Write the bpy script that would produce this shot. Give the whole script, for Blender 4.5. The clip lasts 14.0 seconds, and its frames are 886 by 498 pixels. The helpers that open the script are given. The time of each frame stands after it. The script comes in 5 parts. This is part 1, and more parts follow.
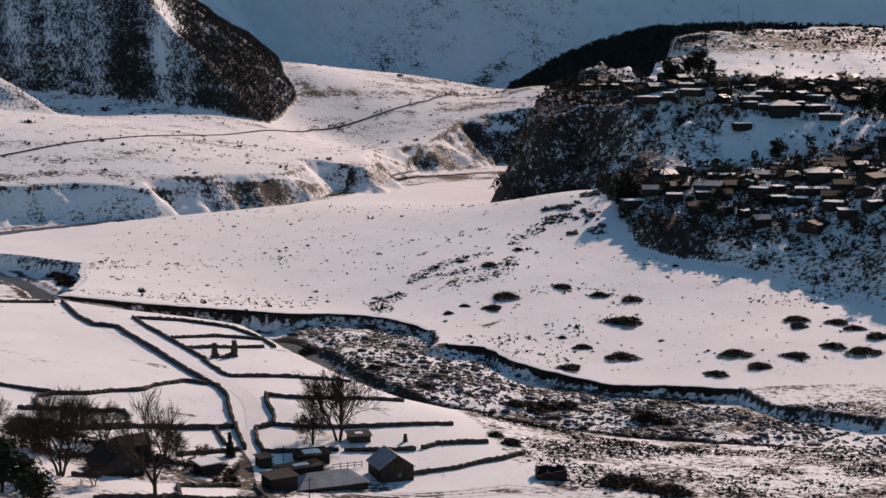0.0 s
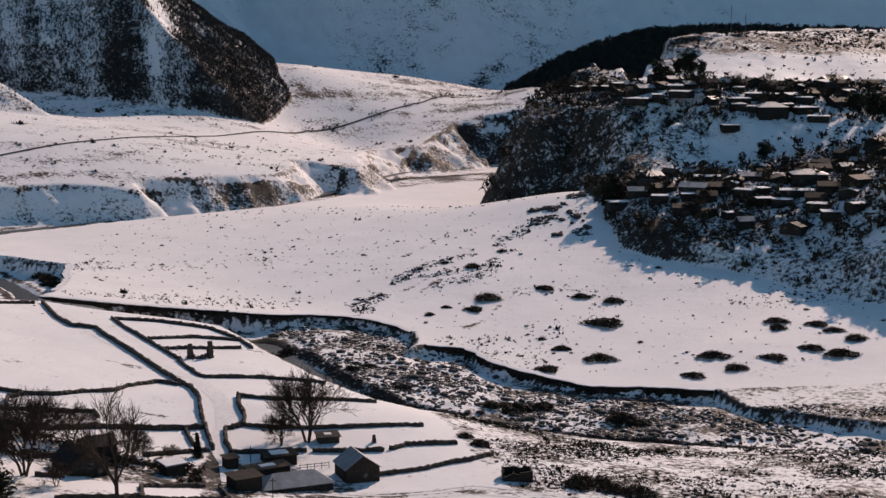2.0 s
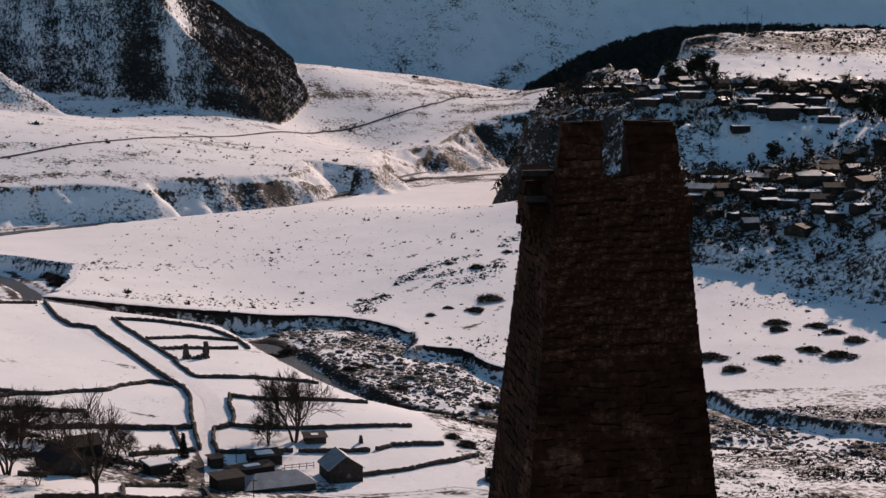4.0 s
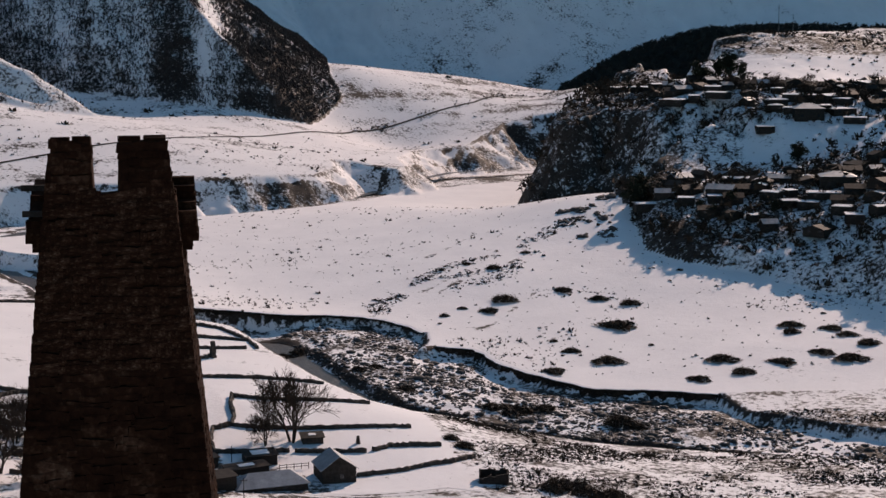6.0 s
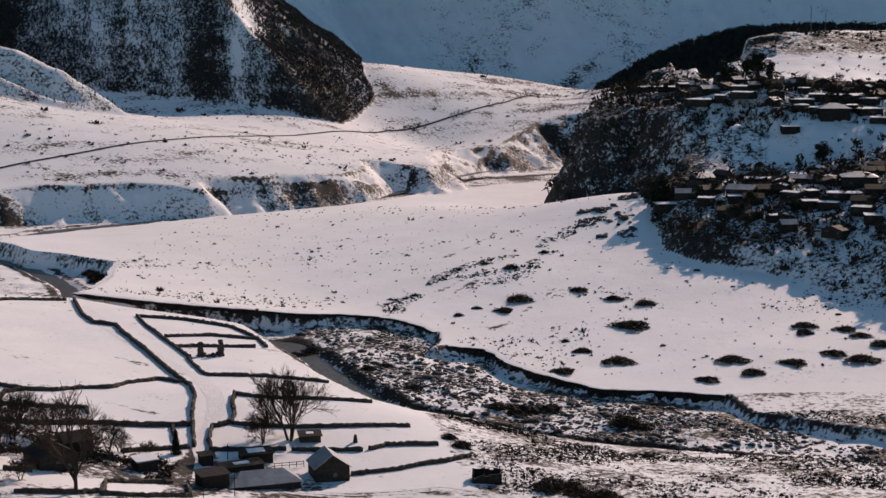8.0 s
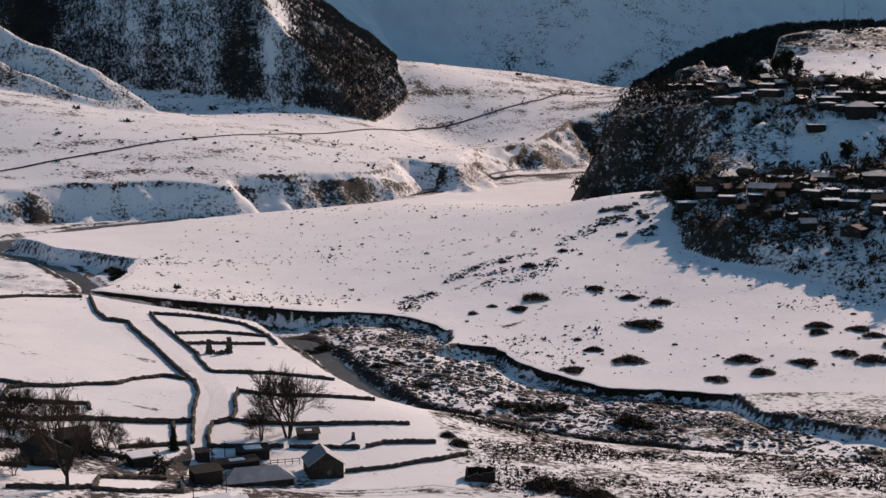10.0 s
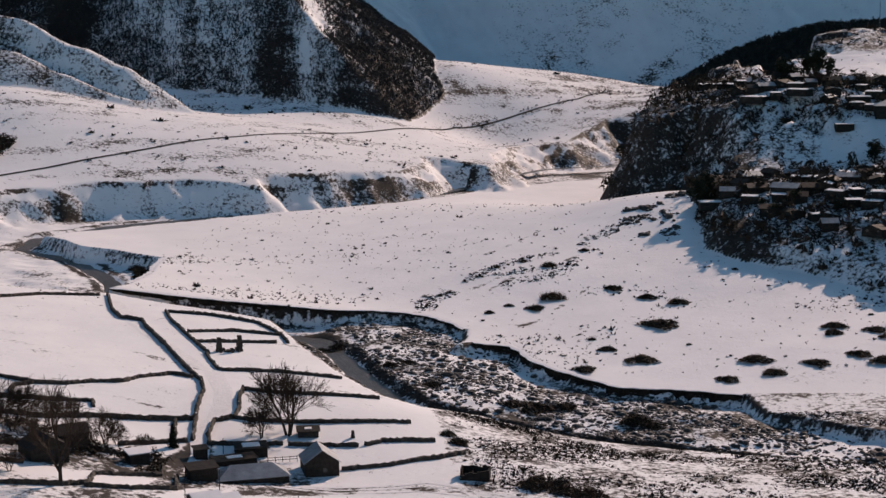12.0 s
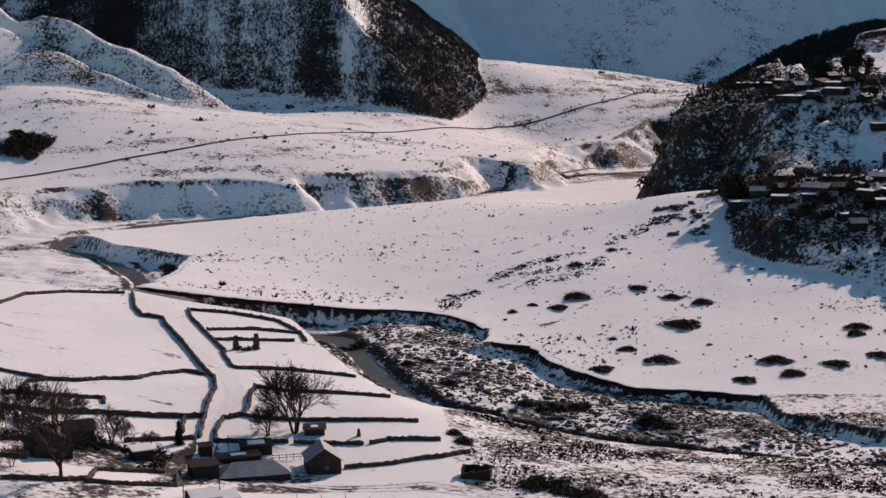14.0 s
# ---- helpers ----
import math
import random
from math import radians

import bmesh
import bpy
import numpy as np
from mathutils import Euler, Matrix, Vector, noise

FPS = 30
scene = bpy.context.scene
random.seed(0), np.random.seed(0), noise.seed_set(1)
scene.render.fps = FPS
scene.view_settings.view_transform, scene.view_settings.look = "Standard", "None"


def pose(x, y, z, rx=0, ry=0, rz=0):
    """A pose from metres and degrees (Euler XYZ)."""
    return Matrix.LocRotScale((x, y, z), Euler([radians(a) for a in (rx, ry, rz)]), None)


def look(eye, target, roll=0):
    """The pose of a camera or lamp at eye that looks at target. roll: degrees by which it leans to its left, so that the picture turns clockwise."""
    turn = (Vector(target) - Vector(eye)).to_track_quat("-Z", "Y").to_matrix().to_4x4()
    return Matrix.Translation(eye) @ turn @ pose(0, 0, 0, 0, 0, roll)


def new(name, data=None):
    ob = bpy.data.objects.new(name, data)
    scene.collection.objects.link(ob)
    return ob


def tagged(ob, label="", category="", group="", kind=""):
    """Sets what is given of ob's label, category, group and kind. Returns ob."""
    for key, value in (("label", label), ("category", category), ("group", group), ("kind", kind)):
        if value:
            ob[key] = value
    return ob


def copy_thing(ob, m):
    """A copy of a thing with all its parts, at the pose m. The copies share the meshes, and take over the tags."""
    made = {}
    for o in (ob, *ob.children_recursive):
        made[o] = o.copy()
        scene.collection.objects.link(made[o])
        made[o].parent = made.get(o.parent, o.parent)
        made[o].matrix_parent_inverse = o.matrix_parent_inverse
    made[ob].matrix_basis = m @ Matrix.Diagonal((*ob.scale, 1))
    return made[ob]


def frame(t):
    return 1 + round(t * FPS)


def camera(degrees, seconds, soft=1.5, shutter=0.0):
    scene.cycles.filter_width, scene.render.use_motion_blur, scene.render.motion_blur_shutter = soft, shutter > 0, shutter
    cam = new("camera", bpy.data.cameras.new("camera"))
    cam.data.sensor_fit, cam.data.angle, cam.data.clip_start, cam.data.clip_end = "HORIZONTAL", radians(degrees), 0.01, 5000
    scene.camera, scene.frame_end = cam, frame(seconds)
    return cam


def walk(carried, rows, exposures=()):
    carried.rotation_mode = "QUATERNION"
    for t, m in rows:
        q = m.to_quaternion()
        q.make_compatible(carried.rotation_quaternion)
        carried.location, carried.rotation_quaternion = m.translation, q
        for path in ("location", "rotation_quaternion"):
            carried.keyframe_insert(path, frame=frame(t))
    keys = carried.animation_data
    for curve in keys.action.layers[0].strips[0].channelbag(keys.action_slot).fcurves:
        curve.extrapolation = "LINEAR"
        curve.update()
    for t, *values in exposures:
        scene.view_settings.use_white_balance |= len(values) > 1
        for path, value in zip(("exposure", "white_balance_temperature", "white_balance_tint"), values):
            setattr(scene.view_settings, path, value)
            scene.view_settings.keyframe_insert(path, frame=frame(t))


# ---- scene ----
cam = camera(28.8, 14.0)
PATH = [
    (0, pose(0.476, 0.194, 118.484, 82.1263, 0.0355, 0.2097)),
    (0.5, pose(2.656, -0.017, 118.458, 82.1381, 0.0242, 0.2886)),
    (1, pose(5.042, -0.240, 118.540, 82.1458, 0.0053, 0.3651)),
    (1.5, pose(7.839, -0.508, 118.637, 82.1569, 0.0458, 0.4558)),
    (2, pose(10.609, -0.922, 118.743, 82.1630, 0.0112, 0.5327)),
    (4.5, pose(26.204, -2.869, 119.965, 82.1200, 0.0828, 2.1438)),
    (5, pose(29.598, -2.698, 120.042, 82.1215, 0.0852, 2.5760)),
    (5.5, pose(33.019, -2.398, 120.078, 82.1133, 0.1652, 2.9991)),
    (6, pose(36.433, -2.141, 120.144, 82.1114, 0.1449, 3.4402)),
    (6.5, pose(39.900, -1.992, 120.202, 82.1066, 0.1536, 3.8838)),
    (7, pose(43.435, -2.208, 120.424, 82.0971, 0.2135, 4.3251)),
    (7.5, pose(46.978, -2.404, 120.537, 82.0805, 0.1908, 4.7780)),
    (8, pose(50.582, -2.487, 120.602, 82.0773, 0.2127, 5.2216)),
    (10.5, pose(68.797, -2.496, 121.271, 81.9702, 0.3456, 7.5114)),
    (11, pose(72.539, -2.364, 121.290, 81.9641, 0.3566, 7.9910)),
    (11.5, pose(76.117, -2.009, 121.311, 81.9618, 0.4023, 8.4702)),
    (12, pose(79.835, -1.735, 121.333, 81.9706, 0.4683, 8.9478)),
    (12.5, pose(83.616, -1.464, 121.382, 81.9647, 0.5151, 9.4548)),
    (13, pose(87.518, -1.234, 121.471, 81.9536, 0.5647, 10.0093)),
    (13.5, pose(91.222, -0.886, 121.543, 81.9392, 0.6089, 10.5408)),
    (14, pose(94.973, -0.374, 121.530, 81.9511, 0.6357, 11.1079)),
]
walk(cam, PATH)

# ---- light: low winter sun ahead and to the right, clear sky ----
SUN_ELEV, SUN_AZ = 28.5, 26.0          # degrees; azimuth from +y towards +x
world = bpy.data.worlds.new("sky")
scene.world = world
world.use_nodes = True
wn = world.node_tree
sky = wn.nodes.new("ShaderNodeTexSky")
sky.sky_type = "NISHITA"
sky.sun_disc = False
sky.sun_elevation = radians(SUN_ELEV)
sky.sun_rotation = radians(SUN_AZ)
tint = wn.nodes.new("ShaderNodeMix")
tint.data_type, tint.blend_type = "RGBA", "MULTIPLY"
tint.inputs[0].default_value = 1.0
tint.inputs[7].default_value = (0.64, 0.91, 1.0, 1)      # cold, clear mountain air
wn.links.new(sky.outputs[0], tint.inputs[6])
wn.links.new(tint.outputs[2], wn.nodes["Background"].inputs[0])
wn.nodes["Background"].inputs[1].default_value = 0.097
sun = new("sun", bpy.data.lights.new("sun", "SUN"))
sun.data.energy = 4.6
sun.data.angle = radians(0.53)
sun.data.color = (1.0, 0.728, 0.600)
sd = Vector((math.sin(radians(SUN_AZ)) * math.cos(radians(SUN_ELEV)), math.cos(radians(SUN_AZ)) * math.cos(radians(SUN_ELEV)), math.sin(radians(SUN_ELEV))))
sun.matrix_world = look(sd * 500, (0, 0, 0))
scene.view_settings.exposure = -0.23
# ---- materials ----
def material(name):
    m = bpy.data.materials.new(name)
    m.use_nodes = True
    return m, m.node_tree.nodes, m.node_tree.links, m.node_tree.nodes["Principled BSDF"]


def noise_node(n, l, scale, detail=6, rough=0.6, vec=None, dims="3D"):
    t = n.new("ShaderNodeTexNoise")
    t.inputs["Scale"].default_value, t.inputs["Detail"].default_value, t.inputs["Roughness"].default_value = scale, detail, rough
    if vec is not None:
        l.new(vec, t.inputs["Vector"])
    return t.outputs["Fac"]


def ramp(n, l, fac, stops):
    r = n.new("ShaderNodeValToRGB")
    while len(r.color_ramp.elements) < len(stops):
        r.color_ramp.elements.new(0.5)
    for e, (p, c) in zip(r.color_ramp.elements, stops):
        e.position, e.color = p, (*c, 1) if len(c) == 3 else c
    l.new(fac, r.inputs[0])
    return r.outputs[0]


def math_node(n, l, op, a, b=None, clamp=False):
    m = n.new("ShaderNodeMath")
    m.operation, m.use_clamp = op, clamp
    for k, v in enumerate((a, b)):
        if v is None:
            continue
        if isinstance(v, (int, float)):
            m.inputs[k].default_value = v
        else:
            l.new(v, m.inputs[k])
    return m.outputs[0]


def mix_color(n, l, fac, a, b):
    m = n.new("ShaderNodeMix")
    m.data_type = "RGBA"
    for s, v in ((m.inputs[0], fac), (m.inputs[6], a), (m.inputs[7], b)):
        if isinstance(v, (tuple, float, int)):
            s.default_value = (*v, 1) if isinstance(v, tuple) else v
        else:
            l.new(v, s)
    return m.outputs[2]


def bump(n, l, height, bsdf, strength=0.4, distance=0.1):
    b = n.new("ShaderNodeBump")
    b.inputs["Strength"].default_value, b.inputs["Distance"].default_value = strength, distance
    l.new(height, b.inputs["Height"])
    l.new(b.outputs[0], bsdf.inputs["Normal"])


def object_coords(n):
    return n.new("ShaderNodeTexCoord").outputs["Object"]


def plain(name, a, b, scale=2.0, rough=0.85, relief=0.3, dist=0.05, metal=0.0, sheen=0.1):
    """Two tones mixed by noise at two scales, with fine relief."""
    m, n, l, s = material(name)
    v = object_coords(n)
    f = noise_node(n, l, scale, 8, 0.65, v)
    g = noise_node(n, l, scale * 9, 4, 0.6, v)
    h = math_node(n, l, "ADD", math_node(n, l, "MULTIPLY", f, 0.7), math_node(n, l, "MULTIPLY", g, 0.3))
    l.new(ramp(n, l, h, [(0.36, a), (0.64, b)]), s.inputs["Base Color"])
    s.inputs["Roughness"].default_value, s.inputs["Metallic"].default_value = rough, metal
    s.inputs["Specular IOR Level"].default_value = sheen
    bump(n, l, h, s, relief, dist)
    return m


SNOW_A, SNOW_B = (0.80, 0.785, 0.79), (0.89, 0.87, 0.87)
# ground: snow over dark scrub, earth and rock; "bare" says how much of the snow is gone
mat_ground, n, l, s = material("snowy_ground")
v = object_coords(n)
att = n.new("ShaderNodeAttribute")
att.attribute_name = "bare"
bare = att.outputs["Fac"]
fine = noise_node(n, l, 0.55, 9, 0.72, v)
mid = noise_node(n, l, 0.09, 6, 0.6, v)
mixn = math_node(n, l, "ADD", math_node(n, l, "MULTIPLY", fine, 0.65), math_node(n, l, "MULTIPLY", mid, 0.35))
edge = math_node(n, l, "ADD", bare, math_node(n, l, "MULTIPLY", math_node(n, l, "SUBTRACT", mixn, 0.5), 2.5))
mask = math_node(n, l, "MULTIPLY", math_node(n, l, "SUBTRACT", edge, 0.5), 5.0, True)
earth = ramp(n, l, noise_node(n, l, 0.8, 8, 0.7, v), [(0.3, (0.014, 0.010, 0.008)), (0.55, (0.040, 0.030, 0.023)), (0.75, (0.078, 0.064, 0.052))])
snow = ramp(n, l, noise_node(n, l, 0.05, 6, 0.6, v), [(0.3, SNOW_A), (0.7, SNOW_B)])
l.new(mix_color(n, l, mask, snow, earth), s.inputs["Base Color"])
s.inputs["Roughness"].default_value = 0.75
s.inputs["Specular IOR Level"].default_value = 0.2
bump(n, l, math_node(n, l, "ADD", math_node(n, l, "MULTIPLY", noise_node(n, l, 0.35, 8, 0.65, v), 1.0), math_node(n, l, "MULTIPLY", mask, -0.12)), s, 0.28, 0.6)


def snow_topped(name, a, b, scale, start=0.55, amount=0.5):
    """A surface whose flat tops carry patches of snow."""
    m, n, l, s = material(name)
    v = object_coords(n)
    f = noise_node(n, l, scale, 8, 0.65, v)
    geo = n.new("ShaderNodeNewGeometry")
    sep = n.new("ShaderNodeSeparateXYZ")
    l.new(geo.outputs["Normal"], sep.inputs[0])
    up = math_node(n, l, "SUBTRACT", sep.outputs["Z"], start)
    k = math_node(n, l, "MULTIPLY", math_node(n, l, "ADD", up, math_node(n, l, "MULTIPLY", math_node(n, l, "SUBTRACT", noise_node(n, l, scale * 0.6, 5, 0.6, v), 1.0 - amount), 2.2)), 6.0, True)
    col = ramp(n, l, f, [(0.35, a), (0.65, b)])
    l.new(mix_color(n, l, k, col, (0.78, 0.77, 0.78)), s.inputs["Base Color"])
    s.inputs["Roughness"].default_value = 0.85
    bump(n, l, f, s, 0.4, 0.08)
    return m


mat_wall_stone = snow_topped("field_wall_stone", (0.012, 0.009, 0.007), (0.07, 0.055, 0.042), 1.3, 0.8, 0.30)
mat_masonry = plain("house_masonry", (0.015, 0.013, 0.011), (0.055, 0.047, 0.040), 0.9)
mat_dark_wood = plain("dark_timber", (0.016, 0.013, 0.011), (0.052, 0.043, 0.036), 2.5)
mat_metal_roof = plain("sheet_metal_roof", (0.17, 0.18, 0.195), (0.34, 0.355, 0.375), 0.35, 0.5, 0.15, 0.03, 0.2, 0.5)
mat_rust_roof = plain("rusty_roof", (0.013, 0.011, 0.010), (0.042, 0.035, 0.030), 0.8, 0.7)
mat_snow = plain("snow_layer", SNOW_A, SNOW_B, 0.4, 0.7, 0.4, 0.15)
mat_glass, n, l, s = material("window_glass")
s.inputs["Base Color"].default_value = (0.02, 0.025, 0.03, 1)
s.inputs["Roughness"].default_value = 0.12
mat_bark = plain("bark", (0.018, 0.014, 0.011), (0.07, 0.055, 0.045), 3.0)
mat_twig = plain("twigs", (0.028, 0.020, 0.015), (0.075, 0.055, 0.042), 1.0)
mat_scrub = plain("dry_scrub", (0.020, 0.015, 0.011), (0.072, 0.054, 0.039), 0.7)
mat_conifer = plain("conifer_needles", (0.014, 0.017, 0.011), (0.036, 0.042, 0.026), 0.9)
mat_far_wood = plain("far_conifers", (0.018, 0.024, 0.024), (0.04, 0.05, 0.048), 0.2)
mat_woods = plain("winter_woods", (0.030, 0.028, 0.028), (0.075, 0.069, 0.066), 0.05)
mat_rock = snow_topped("boulder", (0.022, 0.019, 0.017), (0.085, 0.077, 0.07), 0.8, 0.8, 0.4)
mat_road = plain("road_surface", (0.008, 0.006, 0.005), (0.022, 0.018, 0.015), 0.4)
mat_track = snow_topped("muddy_track", (0.03, 0.024, 0.019), (0.09, 0.075, 0.06), 0.5, 0.6, 0.46)
mat_path = plain("trodden_snow", (0.74, 0.725, 0.73), (0.88, 0.86, 0.86), 0.8, 0.8, 0.8, 0.3)
mat_metal = plain("grey_metal", (0.12, 0.12, 0.12), (0.22, 0.22, 0.22), 2.0, 0.5, 0.1, 0.01, 0.6)
mat_water, n, l, s = material("stream_water")
v = object_coords(n)
f = noise_node(n, l, 0.7, 8, 0.7, v)
l.new(ramp(n, l, f, [(0.38, (0.030, 0.026, 0.022)), (0.60, (0.085, 0.074, 0.063)), (0.74, (0.40, 0.39, 0.38))]), s.inputs["Base Color"])
s.inputs["Roughness"].default_value = 0.38
bump(n, l, f, s, 0.7, 0.25)
# tower masonry: each stone its own tone
mat_tower, n, l, s = material("tower_stone")
v = object_coords(n)
info = n.new("ShaderNodeObjectInfo")
geo = n.new("ShaderNodeNewGeometry")
tone = math_node(n, l, "FRACT", math_node(n, l, "ADD", info.outputs["Random"], geo.outputs["Random Per Island"]))
f = noise_node(n, l, 5.0, 9, 0.7, v)
g = noise_node(n, l, 0.75, 7, 0.72, v)
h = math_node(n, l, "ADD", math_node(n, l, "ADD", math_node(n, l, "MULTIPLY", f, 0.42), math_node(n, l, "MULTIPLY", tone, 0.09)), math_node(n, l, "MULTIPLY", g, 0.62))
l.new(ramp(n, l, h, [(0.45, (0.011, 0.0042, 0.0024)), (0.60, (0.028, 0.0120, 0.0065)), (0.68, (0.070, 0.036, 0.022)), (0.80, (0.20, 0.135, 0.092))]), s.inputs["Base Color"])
s.inputs["Roughness"].default_value = 0.95
s.inputs["Specular IOR Level"].default_value = 0.05
bump(n, l, f, s, 0.8, 0.05)
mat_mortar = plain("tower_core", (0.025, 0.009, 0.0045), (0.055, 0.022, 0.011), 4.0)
mat_bank = plain("bank_earth", (0.007, 0.0052, 0.004), (0.042, 0.032, 0.024), 0.7, 0.9, 0.8, 0.3)
# ---- terrain: height of the ground ----
def lattice(ix, iy, seed):
    n = (ix * 374761393 + iy * 668265263 + seed * 1442695041) & 0x7fffffff
    n = ((n ^ (n >> 13)) * 1274126177) & 0x7fffffff
    return ((n ^ (n >> 16)) & 0xffff) / 65535.0


def vnoise(x, y, seed=0):
    """Smooth value noise, 0 to 1."""
    ix, iy = np.floor(x).astype(np.int64), np.floor(y).astype(np.int64)
    fx, fy = x - ix, y - iy
    fx, fy = fx * fx * (3 - 2 * fx), fy * fy * (3 - 2 * fy)
    a, b = lattice(ix, iy, seed), lattice(ix + 1, iy, seed)
    c, d = lattice(ix, iy + 1, seed), lattice(ix + 1, iy + 1, seed)
    return (a * (1 - fx) + b * fx) * (1 - fy) + (c * (1 - fx) + d * fx) * fy


def fbm(x, y, size, octaves=4, seed=0):
    """Fractal noise about 0, roughly -0.5 to 0.5."""
    total, amp, norm = 0.0, 1.0, 0.0
    for k in range(octaves):
        total = total + amp * (vnoise(x / size + 31.7 * k, y / size + 17.3 * k, seed + k) - 0.5)
        norm, amp, size = norm + amp, amp * 0.5, size * 0.5
    return total / norm


def smooth(a, b, v):
    t = np.clip((v - a) / (b - a), 0, 1)
    return t * t * (3 - 2 * t)


class Surface:
    """A smooth surface through height spots (x, y, z)."""

    def __init__(self, spots, c=25.0):
        p = np.array(spots, float)
        n = len(p)
        m = np.zeros((n + 3, n + 3))
        m[:n, :n] = np.sqrt(((p[:, None, :2] - p[None, :, :2]) ** 2).sum(2) + c * c)
        m[:n, n] = 1
        m[:n, n + 1:] = p[:, :2] / 100
        m[n:, :n] = m[:n, n:].T
        self.p, self.c, self.w = p, c, np.linalg.solve(m, np.r_[p[:, 2], 0, 0, 0])

    def __call__(self, x, y):
        x, y = np.asarray(x, float), np.asarray(y, float)
        n = len(self.p)
        z = self.w[n] + self.w[n + 1] * x / 100 + self.w[n + 2] * y / 100
        for (a, b, _), w in zip(self.p, self.w):
            z = z + w * np.sqrt((x - a) ** 2 + (y - b) ** 2 + self.c ** 2)
        return z


def line_distance(x, y, pts):
    """Distance to a polyline."""
    best = np.full(np.shape(x), 1e9)
    for (ax, ay), (bx, by) in zip(pts[:-1], pts[1:]):
        dx, dy = bx - ax, by - ay
        t = np.clip(((x - ax) * dx + (y - ay) * dy) / (dx * dx + dy * dy), 0, 1)
        best = np.minimum(best, np.hypot(x - ax - t * dx, y - ay - t * dy))
    return best


def inside(x, y, poly):
    """Distance to a polygon's edge, positive inside."""
    odd = np.zeros(np.shape(x), bool)
    for (ax, ay), (bx, by) in zip(poly, poly[1:] + poly[:1]):
        cross = (ay > y) != (by > y)
        with np.errstate(divide="ignore", invalid="ignore"):
            odd ^= cross & (x < (bx - ax) * (y - ay) / (by - ay if by != ay else 1e-9) + ax)
    d = line_distance(x, y, poly + poly[:1])
    return np.where(odd, d, -d)


FIELDS = [(29, 395, 9), (0.6, 452.2, 11.77), (-47.5, 445.5, 16.12), (-94.7, 531.6, 20.73), (-115.4, 536.5, 21.97), (-86, 469, 19.99), (-94.9, 452.3, 21.87), (-14, 390, 10.3), (-7.6, 415.9, 12),
          (-58, 359, 16.8), (-45, 372, 13.5), (-53.1, 422, 15.29), (-98.4, 431.9, 22.15), (110, 440, 4), (-128.8, 417.5, 25.83), (-197.8, 555.5, 33.47), (60, 470, 1.5), (20, 479.7, 4.09)]
FAN = [(-98, 584, 19), (-72, 592, 16), (92, 520, 4), (150, 520, 6), (-3, 581, 9.5), (-65, 616, 14), (-139, 661, 20), (50, 736, 32), (15, 660, 19), (60, 622, 13),
       (-75, 750, 22), (-15, 830, 25), (115, 560, 9), (170, 560, 11), (-150, 790, 20), (-215, 760, 20), (-95, 860, 21), (36, 778, 34), (60, 778, 37.5), (42, 818, 27), (24, 842, 20), (70, 735, 34.5), (62, 700, 26)]
HILL = [(82, 708, 37), (155, 641, 31), (160, 666, 41), (185, 650, 52), (151, 790, 52), (162, 812, 64), (134, 820, 67), (101, 850, 75), (120, 790, 50),
        (60, 872, 69), (164, 910, 83), (132, 925, 84), (172, 1036, 104), (148, 1060, 104), (250, 1000, 94), (330, 1010, 88), (102, 738, 46), (110, 1120, 95),
        (63, 900, 74), (86, 950, 79), (115, 1020, 93), (217, 930, 82), (300, 800, 80), (78, 780, 45)]
FAR_SIDE = [(-80, 896, 32), (-148, 825, 31), (-33, 1074, 34), (-60, 1096, 33), (-166, 895, 48), (-214, 966, 60), (-229, 1010, 60),
            (-236, 792, 36), (-330, 820, 56), (-158, 1078, 64), (-120, 1159, 70), (-98, 1196, 78), (26, 1248, 58), (60, 1240, 64), (0, 1150, 45),
            (-300, 900, 75), (-95, 1222, 80), (-36, 1292, 72), (7, 1284, 65), (-60, 1345, 62), (60, 1345, 52)]
RIVER = [(122, 470, -3), (35, 505, -2.5), (72, 505, -3), (32, 532, -2), (-2, 556, 2), (-21, 529, 3), (-75, 575, 8.5), (-140, 640, 13), (-195, 700, 16), (-120, 790, 17), (-60, 870, 19), (0, 985, 21), (10, 1060, 23)]
low_side, hill_top = Surface(FIELDS + FAN), Surface(HILL)
far_side, river_level = Surface(FAR_SIDE), Surface(RIVER, 40)

# the terrace edge on the far side of the gorge; the far side lies beyond it
GORGE_EDGE = [(-480, 600), (-330, 680), (-272, 725), (-262, 745), (-257, 772), (-229, 798), (-196, 821), (-170, 833), (-147, 835), (-152, 848), (-131, 865), (-105, 884), (-84, 901),
              (-79, 925), (-84, 953), (-75, 961), (-48, 957), (-44, 975), (-52, 1010), (-44, 1062), (-30, 1080), (-17, 1092), (-2, 1125), (10, 1157), (40, 1175), (90, 1190), (400, 1250)]
